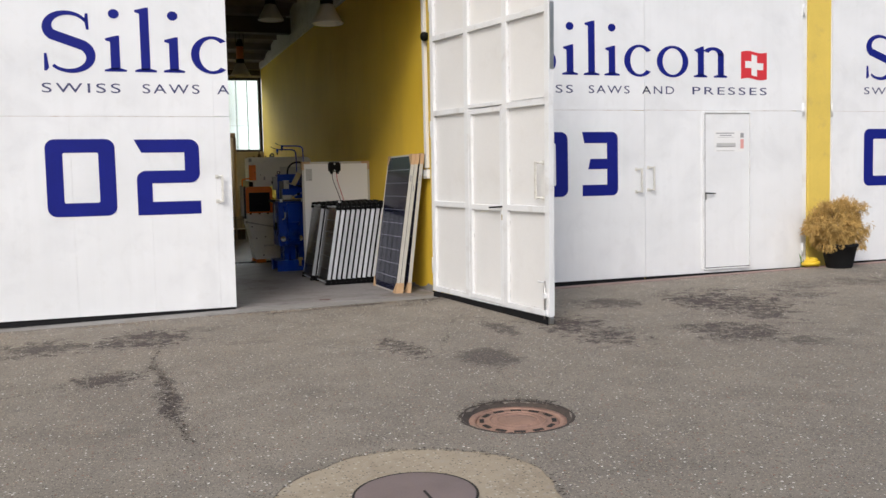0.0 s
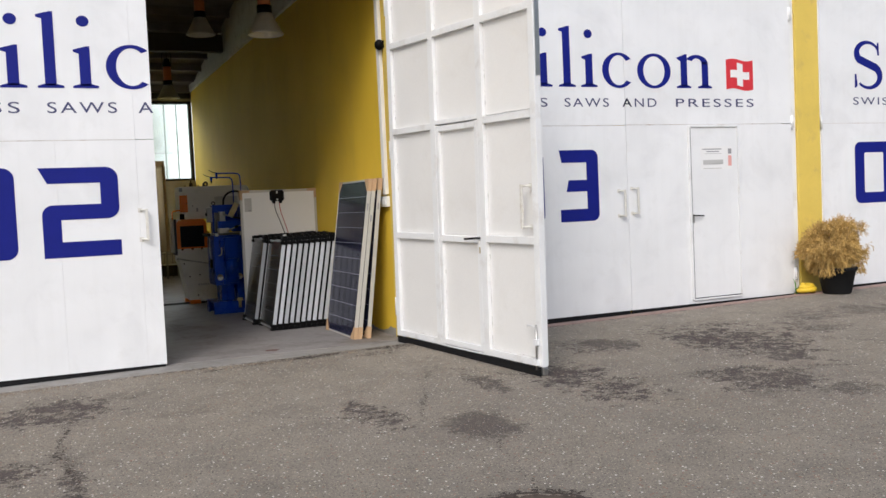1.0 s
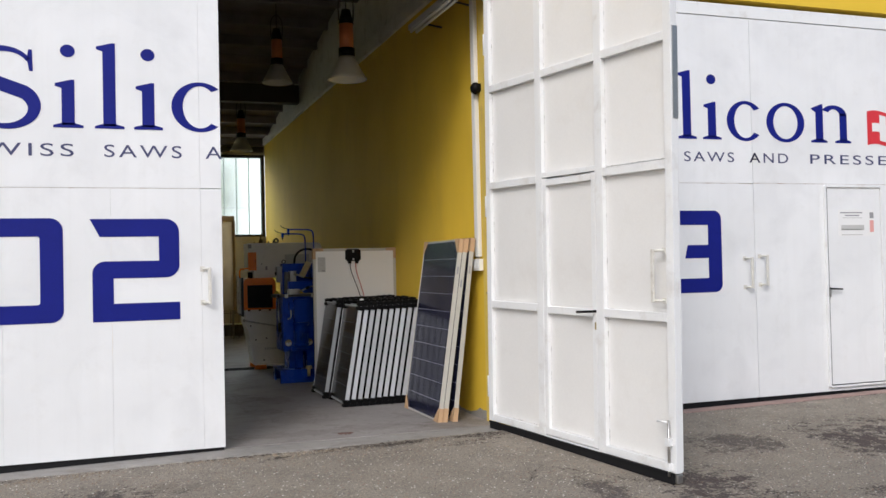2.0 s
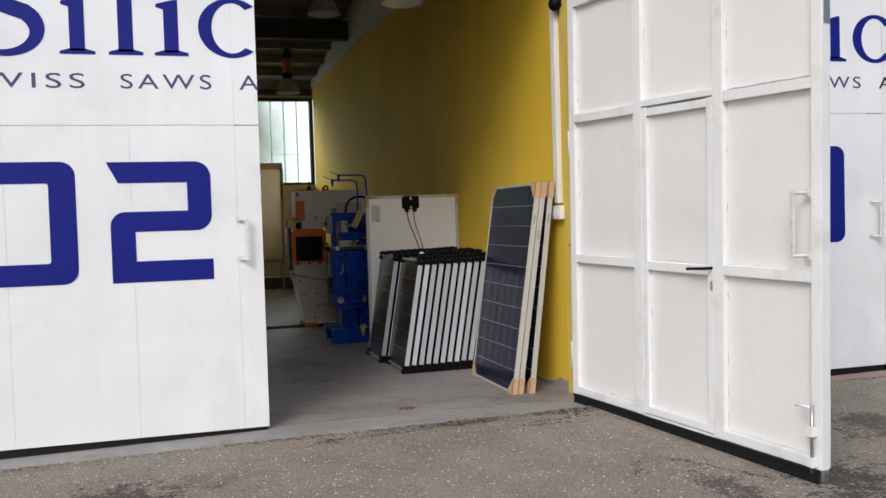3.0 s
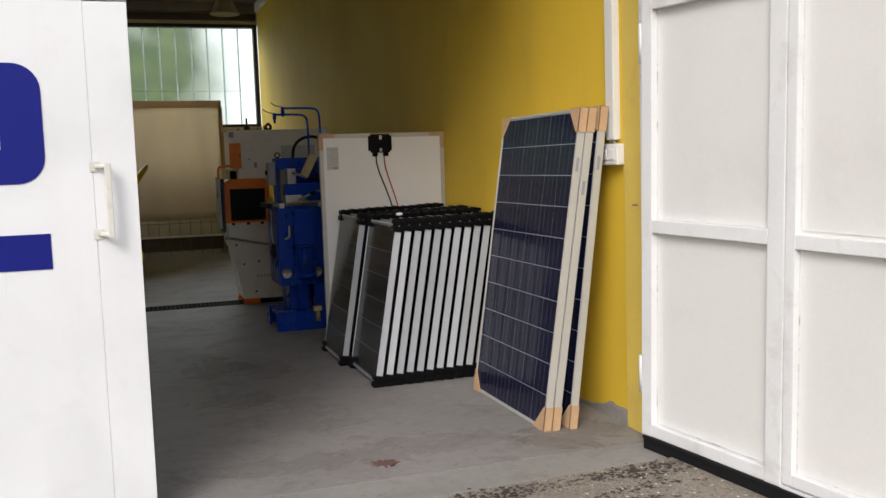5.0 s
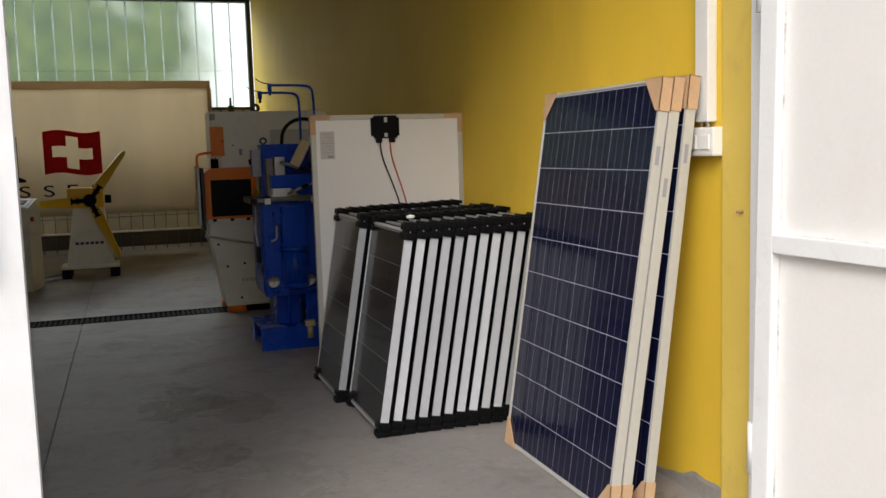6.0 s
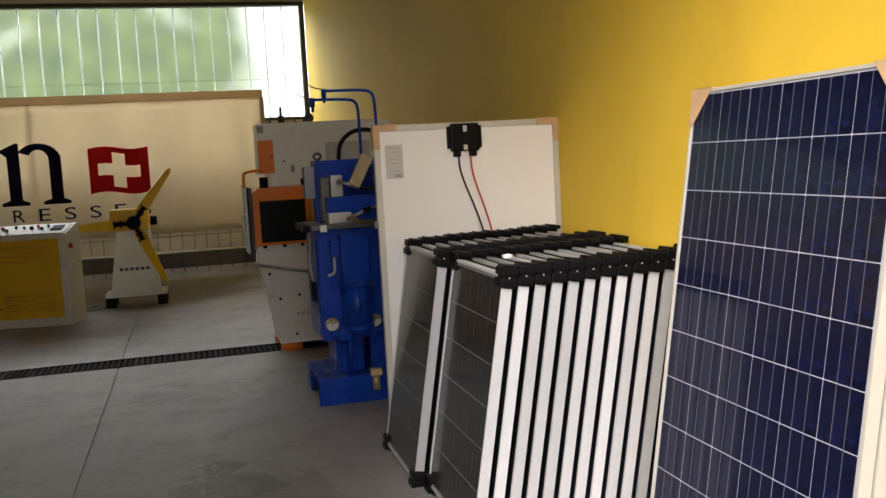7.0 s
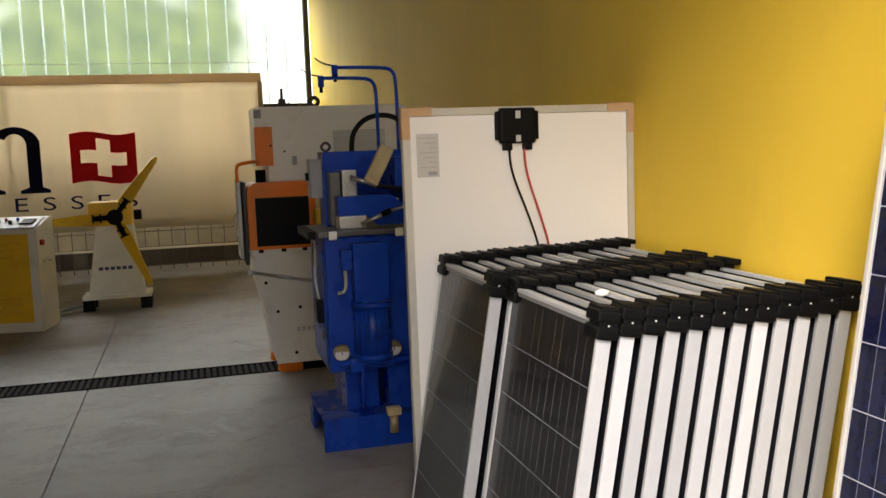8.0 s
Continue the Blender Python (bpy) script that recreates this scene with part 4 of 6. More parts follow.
def numeral(parent, n, x, z, y):
    """A blocky stencil number, 0.775 m high."""
    h, v = 0.15, 0.135
    hh = 0.775

    def put(outline):
        band([(x + a, z + b) for a, b in outline], y, parent, NAVY, "numeral_stroke")

    if n == 0:
        w = 0.655
        out = rounded(0, w, 0, hh, 0.09)
        cut = rounded(h + 0.01, w - h - 0.01, v, hh - v, 0.012, steps=1)
        bm = bmesh.new()
        for ring in (out, cut):
            vs = [bm.verts.new((x + a, y - 0.0035, z + b)) for a, b in ring]
            for i in range(len(vs)):
                bm.edges.new((vs[i], vs[(i + 1) % len(vs)]))
        bmesh.ops.triangle_fill(bm, use_beauty=True, edges=bm.edges[:])
        ext = bmesh.ops.extrude_face_region(bm, geom=bm.faces[:])
        bmesh.ops.translate(bm, verts=[g for g in ext["geom"] if isinstance(g, bmesh.types.BMVert)], vec=(0, 0.003, 0))
        bmesh.ops.recalc_face_normals(bm, faces=bm.faces[:])
        part("numeral_stroke", bm, NAVY, parent)
    elif n == 2:
        w = 0.63
        put([(-0.014, hh)] + bend(w - 0.10, hh - 0.10, 0.10, 90, 0) + bend(w - 0.10, 0.4255, 0.10, 0, -90) + [(h, 0.3255), (h, v), (w, v), (w, 0.0), (0.0, 0.0)]
            + bend(0.09, 0.365, 0.09, 180, 90) + [(w - h, 0.455), (w - h, hh - v), (0.055, hh - v)])
    elif n == 3:
        w = 0.49
        put([(0.0, 0.0)] + bend(w - 0.08, 0.08, 0.08, -90, 0) + bend(w - 0.08, hh - 0.08, 0.08, 0, 90) + [(0.0, hh), (0.03, hh - v), (w - h, hh - v), (w - h, 0.45), (0.11, 0.45), (0.08, 0.325), (w - h, 0.325), (w - h, v), (0.0, v)])
    elif n == 4:
        w = 0.62
        put([(w - h, 0.0), (w, 0.0), (w, hh), (w - h, hh), (w - h, 0.30 + v), (h, 0.30 + v), (h, hh), (0.0, hh), (0.0, 0.30), (w - h, 0.30)])


def pull_handle(parent, x, z0, z1, y, side=-1):
    """A welded flat-bar pull handle on a leaf."""
    h = part("handle", box(x - 0.012, x + 0.012, y - 0.068, y - 0.050, z0, z1, 0.005), HANDLE, parent, "cream flat-bar pull handle")
    for z in (z0 + 0.012, z1 - 0.012):
        part("handle_foot", rod((x + side * 0.045, y + 0.001, z), (x + side * 0.004, y - 0.058, z), 0.0095, sides=10), HANDLE, h)
        part("handle_plate", box(x + side * 0.048 - 0.018, x + side * 0.048 + 0.018, y - 0.005, y - 0.0005, z - 0.02, z + 0.02, 0.002), HANDLE, h)


def closed_leaf(x0, x1, dz, zseam, seams, label, number=None, handle=None):
    z0 = dz + 0.03
    t = thing("gate_leaf", ((x0 + x1) / 2, 0.03, z0), label, "gate", "leaves of the gates")
    cuts = [x0] + list(seams) + [x1]
    for a, b in zip(cuts, cuts[1:]):
        part("lower_sheet", box(a + 0.0004, b - 0.0004, 0.0, 0.045, z0, zseam - 0.003, 0.0015), WHITE, t)
    part("seam", box(x0 + 0.004, x1 - 0.16, 0.004, 0.04, zseam - 0.0028, zseam + 0.0028), RUST, t, "rust-stained sheet seam")
    up = [x0] + [s for s in seams if s > x1 - 0.3 or s < x0 + 0.3] + [x1]
    for a, b in zip(up, up[1:]):
        part("upper_sheet", box(a + 0.0004, b - 0.0004, 0.0, 0.045, zseam + 0.003, 3.73, 0.0015), WHITE, t)
    part("rubber_strip", box(x0 + 0.01, x1 - 0.01, 0.012, 0.03, z0 - 0.06, z0 - 0.001), RUBBER, t, "black rubber draught strip")
    return t


g02 = closed_leaf(-4.575, -2.24, -0.01, 2.039, (-3.81, -3.06, -2.40), "white steel gate leaf with blue painted numerals, closed")
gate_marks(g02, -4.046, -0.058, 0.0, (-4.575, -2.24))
numeral(g02, 0, -4.05, 1.037, 0.0)
numeral(g02, 2, -3.195, 1.03, 0.0)
pull_handle(g02, -2.345, 1.14, 1.425, 0.0)

g03 = closed_leaf(0.56, 2.803, 0.03, 2.127, (), "white steel gate leaf with a blue trade mark and numerals, closed")
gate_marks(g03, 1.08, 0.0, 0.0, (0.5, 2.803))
numeral(g03, 0, 1.08, 1.09, 0.0)
numeral(g03, 3, 1.93, 1.09, 0.0)
pull_handle(g03, 2.725, 1.115, 1.415, 0.0)

g03b = closed_leaf(2.807, 5.212, 0.03, 2.131, (3.60, 4.42), "white steel gate leaf with a wicket door and red flag")
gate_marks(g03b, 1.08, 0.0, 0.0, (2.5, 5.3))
pull_handle(g03b, 2.90, 1.135, 1.435, 0.0)


def wicket(parent):
    x0, x1, z0, z1 = 3.656, 4.366, 0.110, 2.105
    d = part("wicket_door", box(x0 + 0.014, x1 - 0.013, -0.012, -0.001, z0 + 0.016, z1 - 0.014, 0.003), WHITE, parent, "white sheet-steel wicket door, shut")
    for a, b, c, e in ((x0 - 0.012, x0 + 0.009, z0, z1), (x1 - 0.009, x1 + 0.004, z0, z1), (x0 + 0.0092, x1 - 0.0092, z1 - 0.009, z1 + 0.02), (x0 + 0.0092, x1 - 0.0092, z0 - 0.012, z0 + 0.009)):
        part("wicket_frame", box(a, b, -0.026, -0.001, c, e, 0.002), FRAME_WHITE, d)
    part("dark_gap", box(x0 + 0.0091, x0 + 0.0140, -0.0265, -0.001, z0 + 0.016, z1 - 0.012), HOLE, d)
    part("dark_gap", box(x0 + 0.0145, x1 - 0.0095, -0.0255, -0.001, z0 + 0.0092, z0 + 0.0155), HOLE, d)
    part("latch_plate", box(3.68, 3.70, -0.018, -0.012, 1.0, 1.10, 0.002), STEEL, d)
    part("lever", rod((3.69, -0.05, 1.083), (3.81, -0.05, 1.076), 0.008), BLACK, d, "black lever handle")
    part("lever_stem", rod((3.69, -0.012, 1.083), (3.69, -0.055, 1.083), 0.008), BLACK, d)
    for z in (0.32, 1.78):
        part("hinge", rod((x1 + 0.004, -0.018, z - 0.06), (x1 + 0.004, -0.018, z + 0.06), 0.008), FRAME_WHITE, d)
    part("notice", box(3.815, 4.27, -0.0145, -0.0125, 1.605, 1.87), CROSS, d, "white paper notice")
    for i, (a, b, h, m) in enumerate(((0.02, 0.30, 0.012, PRINT), (0.08, 0.26, 0.012, PRINT), (0.05, 0.30, 0.006, STICKER), (0.03, 0.32, 0.052, STICKER), (0.03, 0.30, 0.006, STICKER), (0.03, 0.30, 0.008, STICKER))):
        z = 1.848 - (0.0, 0.028, 0.055, 0.13, 0.175, 0.225)[i]
        part("print_bar", box(3.82 + a, 3.82 + b, -0.0155, -0.0147, z - h, z), m, d)
    part("print_bar", box(4.215, 4.265, -0.0155, -0.0147, 1.785, 1.845), PRINT, d)
    part("print_bar", box(4.215, 4.265, -0.0155, -0.0147, 1.645, 1.765), PALE_RED, d)


wicket(g03b)
for z in (0.30, 2.15, 3.45):
    part("hinge", rod((5.222, -0.006, z - 0.08), (5.222, -0.006, z + 0.08), 0.016), FRAME_WHITE, g03b)

g04 = closed_leaf(0.56 + PITCH, 2.803 + PITCH, 0.06, 2.13, (), "white steel gate leaf with blue painted numerals, closed")
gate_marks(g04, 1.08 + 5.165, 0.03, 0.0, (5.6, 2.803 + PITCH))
numeral(g04, 0, 6.25, 1.118, 0.0)
numeral(g04, 4, 7.07, 1.118, 0.0)
for z in (0.35, 2.15):
    part("hinge", rod((5.697, -0.006, z - 0.08), (5.697, -0.006, z + 0.08), 0.014), FRAME_WHITE, g04)
closed_leaf(2.807 + PITCH, 5.21 + PITCH, 0.06, 2.13, (), "plain white steel gate leaf, closed")


closed_leaf(-9.70, -7.44, -0.06, 2.0, (), "plain white steel gate leaf, closed")
closed_leaf(-7.436, -5.13, -0.05, 2.01, (), "plain white steel gate leaf, closed")


def open_leaf():
    """The leaf that stands open: its inner side with bars, sheets and a wicket. Own axes: x along the leaf from the hinge, y through it (inner side at -y)."""
    a = math.degrees(math.atan2(-2.249, 0.357))
    t = thing("gate_leaf", None, "white steel gate leaf standing open, its inner bars showing", "gate", "leaves of the gates", turn=pose(0.010, 0.0, 0.0, 0, 0, a) @ pose(0, 0, 0, 0, 1.0, 0))
    W, z0, z1 = 2.30, 0.062, 3.75
    cols, rows = (0.035, 0.795, 1.545, 2.265), (0.092, 1.062, 2.072, 2.90, 3.72)
    part("outer_sheet", box(0.0, W, 0.026, 0.032, z0 + 0.01, z1 - 0.01), WHITE, t)
    for i, x in enumerate(cols):
        w = (0.035, 0.042, 0.042, 0.035)[i]
        part("stile", box(x - w, x + w, -0.028, 0.0255, z0, z1, 0.004), FRAME_WHITE, t)
    for c in range(3):
        xa, xb = cols[c] + (0.035 if c == 0 else 0.042), cols[c + 1] - (0.035 if c == 2 else 0.042)
        for z in rows:
            h = 0.030 if z not in (rows[0], rows[-1]) else 0.028
            if c == 1 and z in rows[:3]:
                continue
            tilt = 0.010 if c == 2 and z == rows[2] else 0.0
            part("rail", box(xa + 0.0005, xb - 0.0005, -0.028, 0.0255, z - h - tilt, z + h - tilt, 0.004), FRAME_WHITE, t)
        for r in range(4):
            if c == 1 and r < 2:
                continue
            bm = box(xa + 0.003, xb - 0.003, 0.008, 0.012, rows[r] + 0.03, rows[r + 1] - 0.03)
            part("panel_sheet", bm, PANEL_WHITE, t)
            for a, b, e, f in ((xa + 0.0005, xa + 0.0045, rows[r] + 0.034, rows[r + 1] - 0.034), (xb - 0.0045, xb - 0.0005, rows[r] + 0.034, rows[r + 1] - 0.034), (xa + 0.005, xb - 0.005, rows[r] + 0.0305, rows[r] + 0.0335)):
                part("seam", box(a, b, 0.0035, 0.0075, e, f), CHIPPED, t, "chipped dark paint seam")
    xa, xb = 0.837, 1.503
    d = part("wicket_door", box(xa + 0.05, xb - 0.05, 0.006, 0.011, 0.12, 2.04), PANEL_WHITE, t, "white wicket door in the leaf, shut")
    for p, q in ((xa + 0.004, xa + 0.052), (xb - 0.052, xb - 0.004)):
        part("door_stile", box(p, q, -0.026, 0.02, 0.080, 2.072, 0.004), FRAME_WHITE, d)
    for z, h in ((0.105, 0.025), (1.052, 0.028), (2.040, 0.025)):
        part("door_rail", box(xa + 0.0525, xb - 0.0525, -0.026, 0.02, z - h, z + h, 0.004), FRAME_WHITE, d)
    for z0d, z1d in ((0.131, 1.036), (1.094, 2.021)):
        for a, b, e, f in ((xa + 0.0525, xa + 0.056, z0d, z1d), (xb - 0.056, xb - 0.0525, z0d, z1d), (xa + 0.057, xb - 0.057, z0d, z0d + 0.0035)):
            part("seam", box(a, b, 0.0015, 0.0055, e, f), CHIPPED, d)
    part("head_rail", box(xa, xb, -0.028, 0.0255, 2.079, 2.12, 0.003), FRAME_WHITE, t)
    part("foot_rail", box(xa, xb, -0.028, 0.0255, 0.060, 0.073, 0.002), FRAME_WHITE, t)
    part("lever", rod((xb - 0.012, -0.075, 1.068), (xb - 0.17, -0.078, 1.058), 0.009), BLACK, d, "black lever handle")
    part("lever_stem", rod((xb - 0.012, -0.026, 1.068), (xb - 0.012, -0.08, 1.068), 0.009), BLACK, d)
    part("key_plate", box(xb - 0.022, xb - 0.006, -0.031, -0.026, 0.935, 0.99, 0.003), BRASS, d)
    pull_handle(t, 2.165, 1.16, 1.51, -0.026, 1)
    b = part("bolt", rod((2.25, -0.045, 0.04), (2.25, -0.045, 0.40), 0.009), STEEL, t, "worn drop bolt")
    part("bolt_arm", rod((2.25, -0.045, 0.385), (2.15, -0.05, 0.385), 0.008), FRAME_WHITE, b)
    for z in (0.10, 0.26):
        part("bolt_guide", box(2.23, 2.27, -0.062, -0.029, z - 0.025, z + 0.025, 0.003), FRAME_WHITE, b)
    part("rubber_strip", box(0.02, W - 0.02, -0.034, -0.026, -0.012, 0.061, 0.002), RUBBER, t, "black rubber strip screwed to the foot")
    part("strip_rail", box(0.02, W - 0.02, -0.040, -0.0345, 0.046, 0.060), RUBBER, t)
    part("wheel", box(W - 0.06, W + 0.0, -0.02, 0.03, -0.005, 0.058, 0.01), STEEL, t)
    for z in (0.35, 1.9, 3.3):
        part("hinge", rod((-0.012, -0.012, z - 0.09), (-0.012, -0.012, z + 0.09), 0.017), FRAME_WHITE, t)
    part("edge_plate", box(W + 0.001, W + 0.004, -0.015, 0.030, 2.35, 2.95), STEEL, t, "bare steel closing edge")


open_leaf()



drain()


# ---- solar modules ----
def cell_mesh(w, h, material):
    c = 0.003
    bm = bmesh.new()
    ring = [(-w / 2 + c, -h / 2), (w / 2 - c, -h / 2), (w / 2, -h / 2 + c), (w / 2, h / 2 - c), (w / 2 - c, h / 2), (-w / 2 + c, h / 2), (-w / 2, h / 2 - c), (-w / 2, -h / 2 + c)]
    top = [bm.verts.new((x, -0.0006, z)) for x, z in ring]
    low = [bm.verts.new((x, 0.0, z)) for x, z in ring]
    bm.faces.new(top)
    for i in range(8):
        bm.faces.new((top[(i + 1) % 8], top[i], low[i], low[(i + 1) % 8]))
    bmesh.ops.recalc_face_normals(bm, faces=bm.faces[:])
    return mesh_of(bm, material, "solar_cell")


BIG_CELL, NARROW_CELL, SMALL_CELL = cell_mesh(0.1558, 0.1585, CELL), cell_mesh(0.147, 0.159, DARK_CELL), cell_mesh(0.1565, 0.1575, DARK_CELL)


def module(turn, W, H, D, label, frame_mat, sheet, cells=None, face_back=False, corners=None, caps=False, group=""):
    """A framed solar module in its own axes: x across, z up along it, its glass towards -y."""
    t = thing("solar_panel", None, label, "solar panel", group, turn=turn)
    r = 0.012 if not face_back else 0.030
    part("frame_side", box(0, r, 0, D, 0, H, 0.0015), frame_mat, t)
    part("frame_side", box(W - r, W, 0, D, 0, H, 0.0015), frame_mat, t)
    part("frame_end", box(r + 0.0004, W - r - 0.0004, 0, D, 0, r, 0.0015), frame_mat, t)
    part("frame_end", box(r + 0.0004, W - r - 0.0004, 0, D, H - r, H, 0.0015), frame_mat, t)
    if face_back:
        part("backsheet", box(r + 0.001, W - r - 0.001, D - 0.012, D - 0.006, r + 0.001, H - r - 0.001), BACK, t, "plain white backsheet")
    else:
        part("laminate", box(r + 0.001, W - r - 0.001, 0.004, 0.010, r + 0.001, H - r - 0.001), sheet, t)
    if cells:
        nx, nz, data, px, pz = cells
        x0, z0 = W / 2 - px * (nx - 1) / 2, H / 2 - pz * (nz - 1) / 2
        for i in range(nx):
            for j in range(nz):
                ob = new("solar_cell", data)
                ob.parent, ob.location = t, (x0 + px * i, 0.0038, z0 + pz * j)
    if corners:
        s = 0.12
        for cx, sx in ((0, 1), (W, -1)):
            for cz, sz in ((0, 1), (H, -1)):
                bm = prism([(cx - sx * 0.004, cz - sz * 0.004), (cx + sx * s, cz - sz * 0.004), (cx + sx * s * 0.9, cz + sz * 0.012), (cx + sx * 0.02, cz + sz * s), (cx - sx * 0.004, cz + sz * s)], -0.004, -0.0005)
                a, b = sorted((cx - sx * 0.004, cx - sx * 0.001))
                c, d = sorted((cz - sz * 0.004, cz + sz * s))
                box(a, b, -0.004, D + 0.003, c, d, 0.0, bm)
                a, b = sorted((cx - sx * 0.004, cx + sx * s))
                c, d = sorted((cz - sz * 0.004, cz - sz * 0.001))
                box(a, b, -0.004, D + 0.003, c, d, 0.0, bm)
                if face_back:
                    a, b = sorted((cx, cx + sx * 0.03))
                    c, d = sorted((cz, cz + sz * s))
                    box(a, b, D + 0.0005, D + 0.004, c, d, 0.0, bm)
                    a, b = sorted((cx + sx * 0.03, cx + sx * s))
                    c, d = sorted((cz, cz + sz * 0.03))
                    box(a, b, D + 0.0005, D + 0.004, c, d, 0.0, bm)
                part("corner_guard", bm, CARTON, t, "brown carton corner guard")
    return t


# three large modules leaning on the yellow wall
def lean_east(x, y0, lean):
    """Standing along the wall: its glass faces -x, its foot at x, its top leaning towards +x."""
    return Matrix.Translation((x, y0, 0.005)) @ Matrix.Rotation(radians(lean), 4, "Y") @ Matrix.Rotation(radians(-90), 4, "Z")


for i, (x, y1, lean, n) in enumerate(((-0.345, 1.392, 8.6, 1), (-0.300, 1.385, 8.6, 0), (-0.208, 1.372, 7.4, 0))):
    m = module(lean_east(x, y1, lean), 0.99, 1.65, 0.040, ("large blue solar panel with carton corners leaning on the yellow wall", "large solar panel with cream frame behind another one", "large solar panel with cream frame leaning against the wall")[i],
               CREAM_ALU, GRID_WHITE, (6, 10, BIG_CELL, 0.1585, 0.1615), corners=True, group="panels leaning on the wall")
    part("barcode", box(0.9905, 0.9915, 0.010, 0.026, 1.33 - 0.12 * (i == 1), 1.40 - 0.12 * (i == 1)), PRINT, m)

# the module that shows its back
wp = module(Matrix.Translation((0.098, 3.115, 0.005)) @ Matrix.Rotation(radians(-0.3), 4, "X") @ Matrix.Rotation(radians(180), 4, "Z"), 0.99, 1.624, 0.040,
            "upright solar panel showing its white back and junction box", CREAM_ALU, GRID_WHITE, None, True, True)
jb = part("junction_box", box(0.44, 0.595, 0.029, 0.058, 1.475, 1.618, 0.012), BLACK, wp, "black junction box")
for x in (0.475, 0.56):
    part("junction_ear", box(x - 0.02, x + 0.02, 0.029, 0.05, 1.448, 1.482, 0.006), BLACK, jb)
for x in (0.437, 0.598):
    part("junction_ear", box(x - 0.012, x + 0.012, 0.029, 0.048, 1.49, 1.605, 0.006), BLACK, jb)
part("junction_mark", box(0.508, 0.528, 0.0585, 0.060, 1.575, 1.605), STICKER, jb)
part("junction_mark", box(0.508, 0.528, 0.0585, 0.060, 1.483, 1.508), STICKER, jb)
part("cable", pipe([(0.555, 0.045, 1.462), (0.55, 0.05, 1.36), (0.48, 0.055, 1.18), (0.435, 0.06, 1.03), (0.42, 0.06, 0.80)], 0.0045), BLACK, wp, "black cable")
part("cable", pipe([(0.49, 0.045, 1.462), (0.488, 0.05, 1.36), (0.43, 0.055, 1.18), (0.39, 0.06, 1.03), (0.38, 0.06, 0.80)], 0.0045), CABLE_RED, wp, "red cable")
st = part("sticker", box(0.845, 0.935, 0.0345, 0.0355, 1.355, 1.525), STICKER, wp, "grey type label")
for k in range(7):
    part("print_bar", box(0.855, 0.925 - 0.02 * (k % 3), 0.0356, 0.0361, 1.506 - 0.019 * k, 1.510 - 0.019 * k), WIRE, st)
part("print_bar", box(0.855, 0.89, 0.0356, 0.0361, 1.362, 1.377), PRINT, st)


def small_module(x, y1, first, high, W, H, lean, cell):
    """One of the stacked small modules, with black end caps."""
    D = 0.041
    t = module(Matrix.Translation((x, y1, 0.022 + high)) @ Matrix.Rotation(radians(lean), 4, "Y") @ Matrix.Rotation(radians(-90), 4, "Z"), W, H, D,
               "small framed solar panel with black corner caps, first of its stack" if first else "small framed solar panel with black corner caps in a stack",
               ALU, GREY_GRID if first else DARK_SHEET, cell if first else None, group="stacked small panels")
    for cx, sx in ((0, 1), (W, -1)):
        for cz, sz in ((0, 1), (H, -1)):
            a, b = sorted((cx - sx * 0.012, cx + sx * 0.055))
            c, d = sorted((cz - sz * 0.024, cz + sz * 0.050))
            bm = box(a, b, -0.004, D + 0.010, c, d, 0.004)
            for low, high in ((-0.028, 0.004), (0.014, 0.046)):
                c2, d2 = sorted((cz + sz * low, cz + sz * high))
                box(a - 0.010, b + 0.004, -0.012, D + 0.0135, c2, d2, 0.007, bm)
            a2, b2 = sorted((cx + sx * 0.0, cx + sx * 0.085))
            c3, d3 = sorted((cz - sz * 0.036, cz - sz * 0.016))
            box(a2, b2, 0.002, D + 0.020, c3, d3, 0.006, bm)
            cap = part("corner_cap", bm, BLACK, t, "moulded black corner cap")
            # pale dot on the front top cap, a small highlight set in as colour
            if sx < 0 and sz < 0:
                part("cap_stud", box(W + 0.0225, W + 0.0235, 0.014, 0.019, H - 0.012, H - 0.007), STICKER, cap)
    return t


for i in range(12):
    small_module(-0.882 + 0.0668 * i, 2.375, i == 0, 0.0014 * i + random.uniform(-0.001, 0.004), 0.665, 1.008, 9.8, (4, 6, SMALL_CELL, 0.1585, 0.1605))
for i in range(12):
    small_module(-0.932 + 0.0672 * i, 3.055, i == 0, 0.0014 * i + random.uniform(-0.001, 0.004), 0.625, 1.02, 9.8, (4, 6, NARROW_CELL, 0.149, 0.162))
solid("crumpled_foil", ball((-0.66, 1.80, 1.072), 0.016, (1.6, 1, 0.7), None, 7), CROSS, "small crumpled white scrap lying on the stacked panels", "scrap")


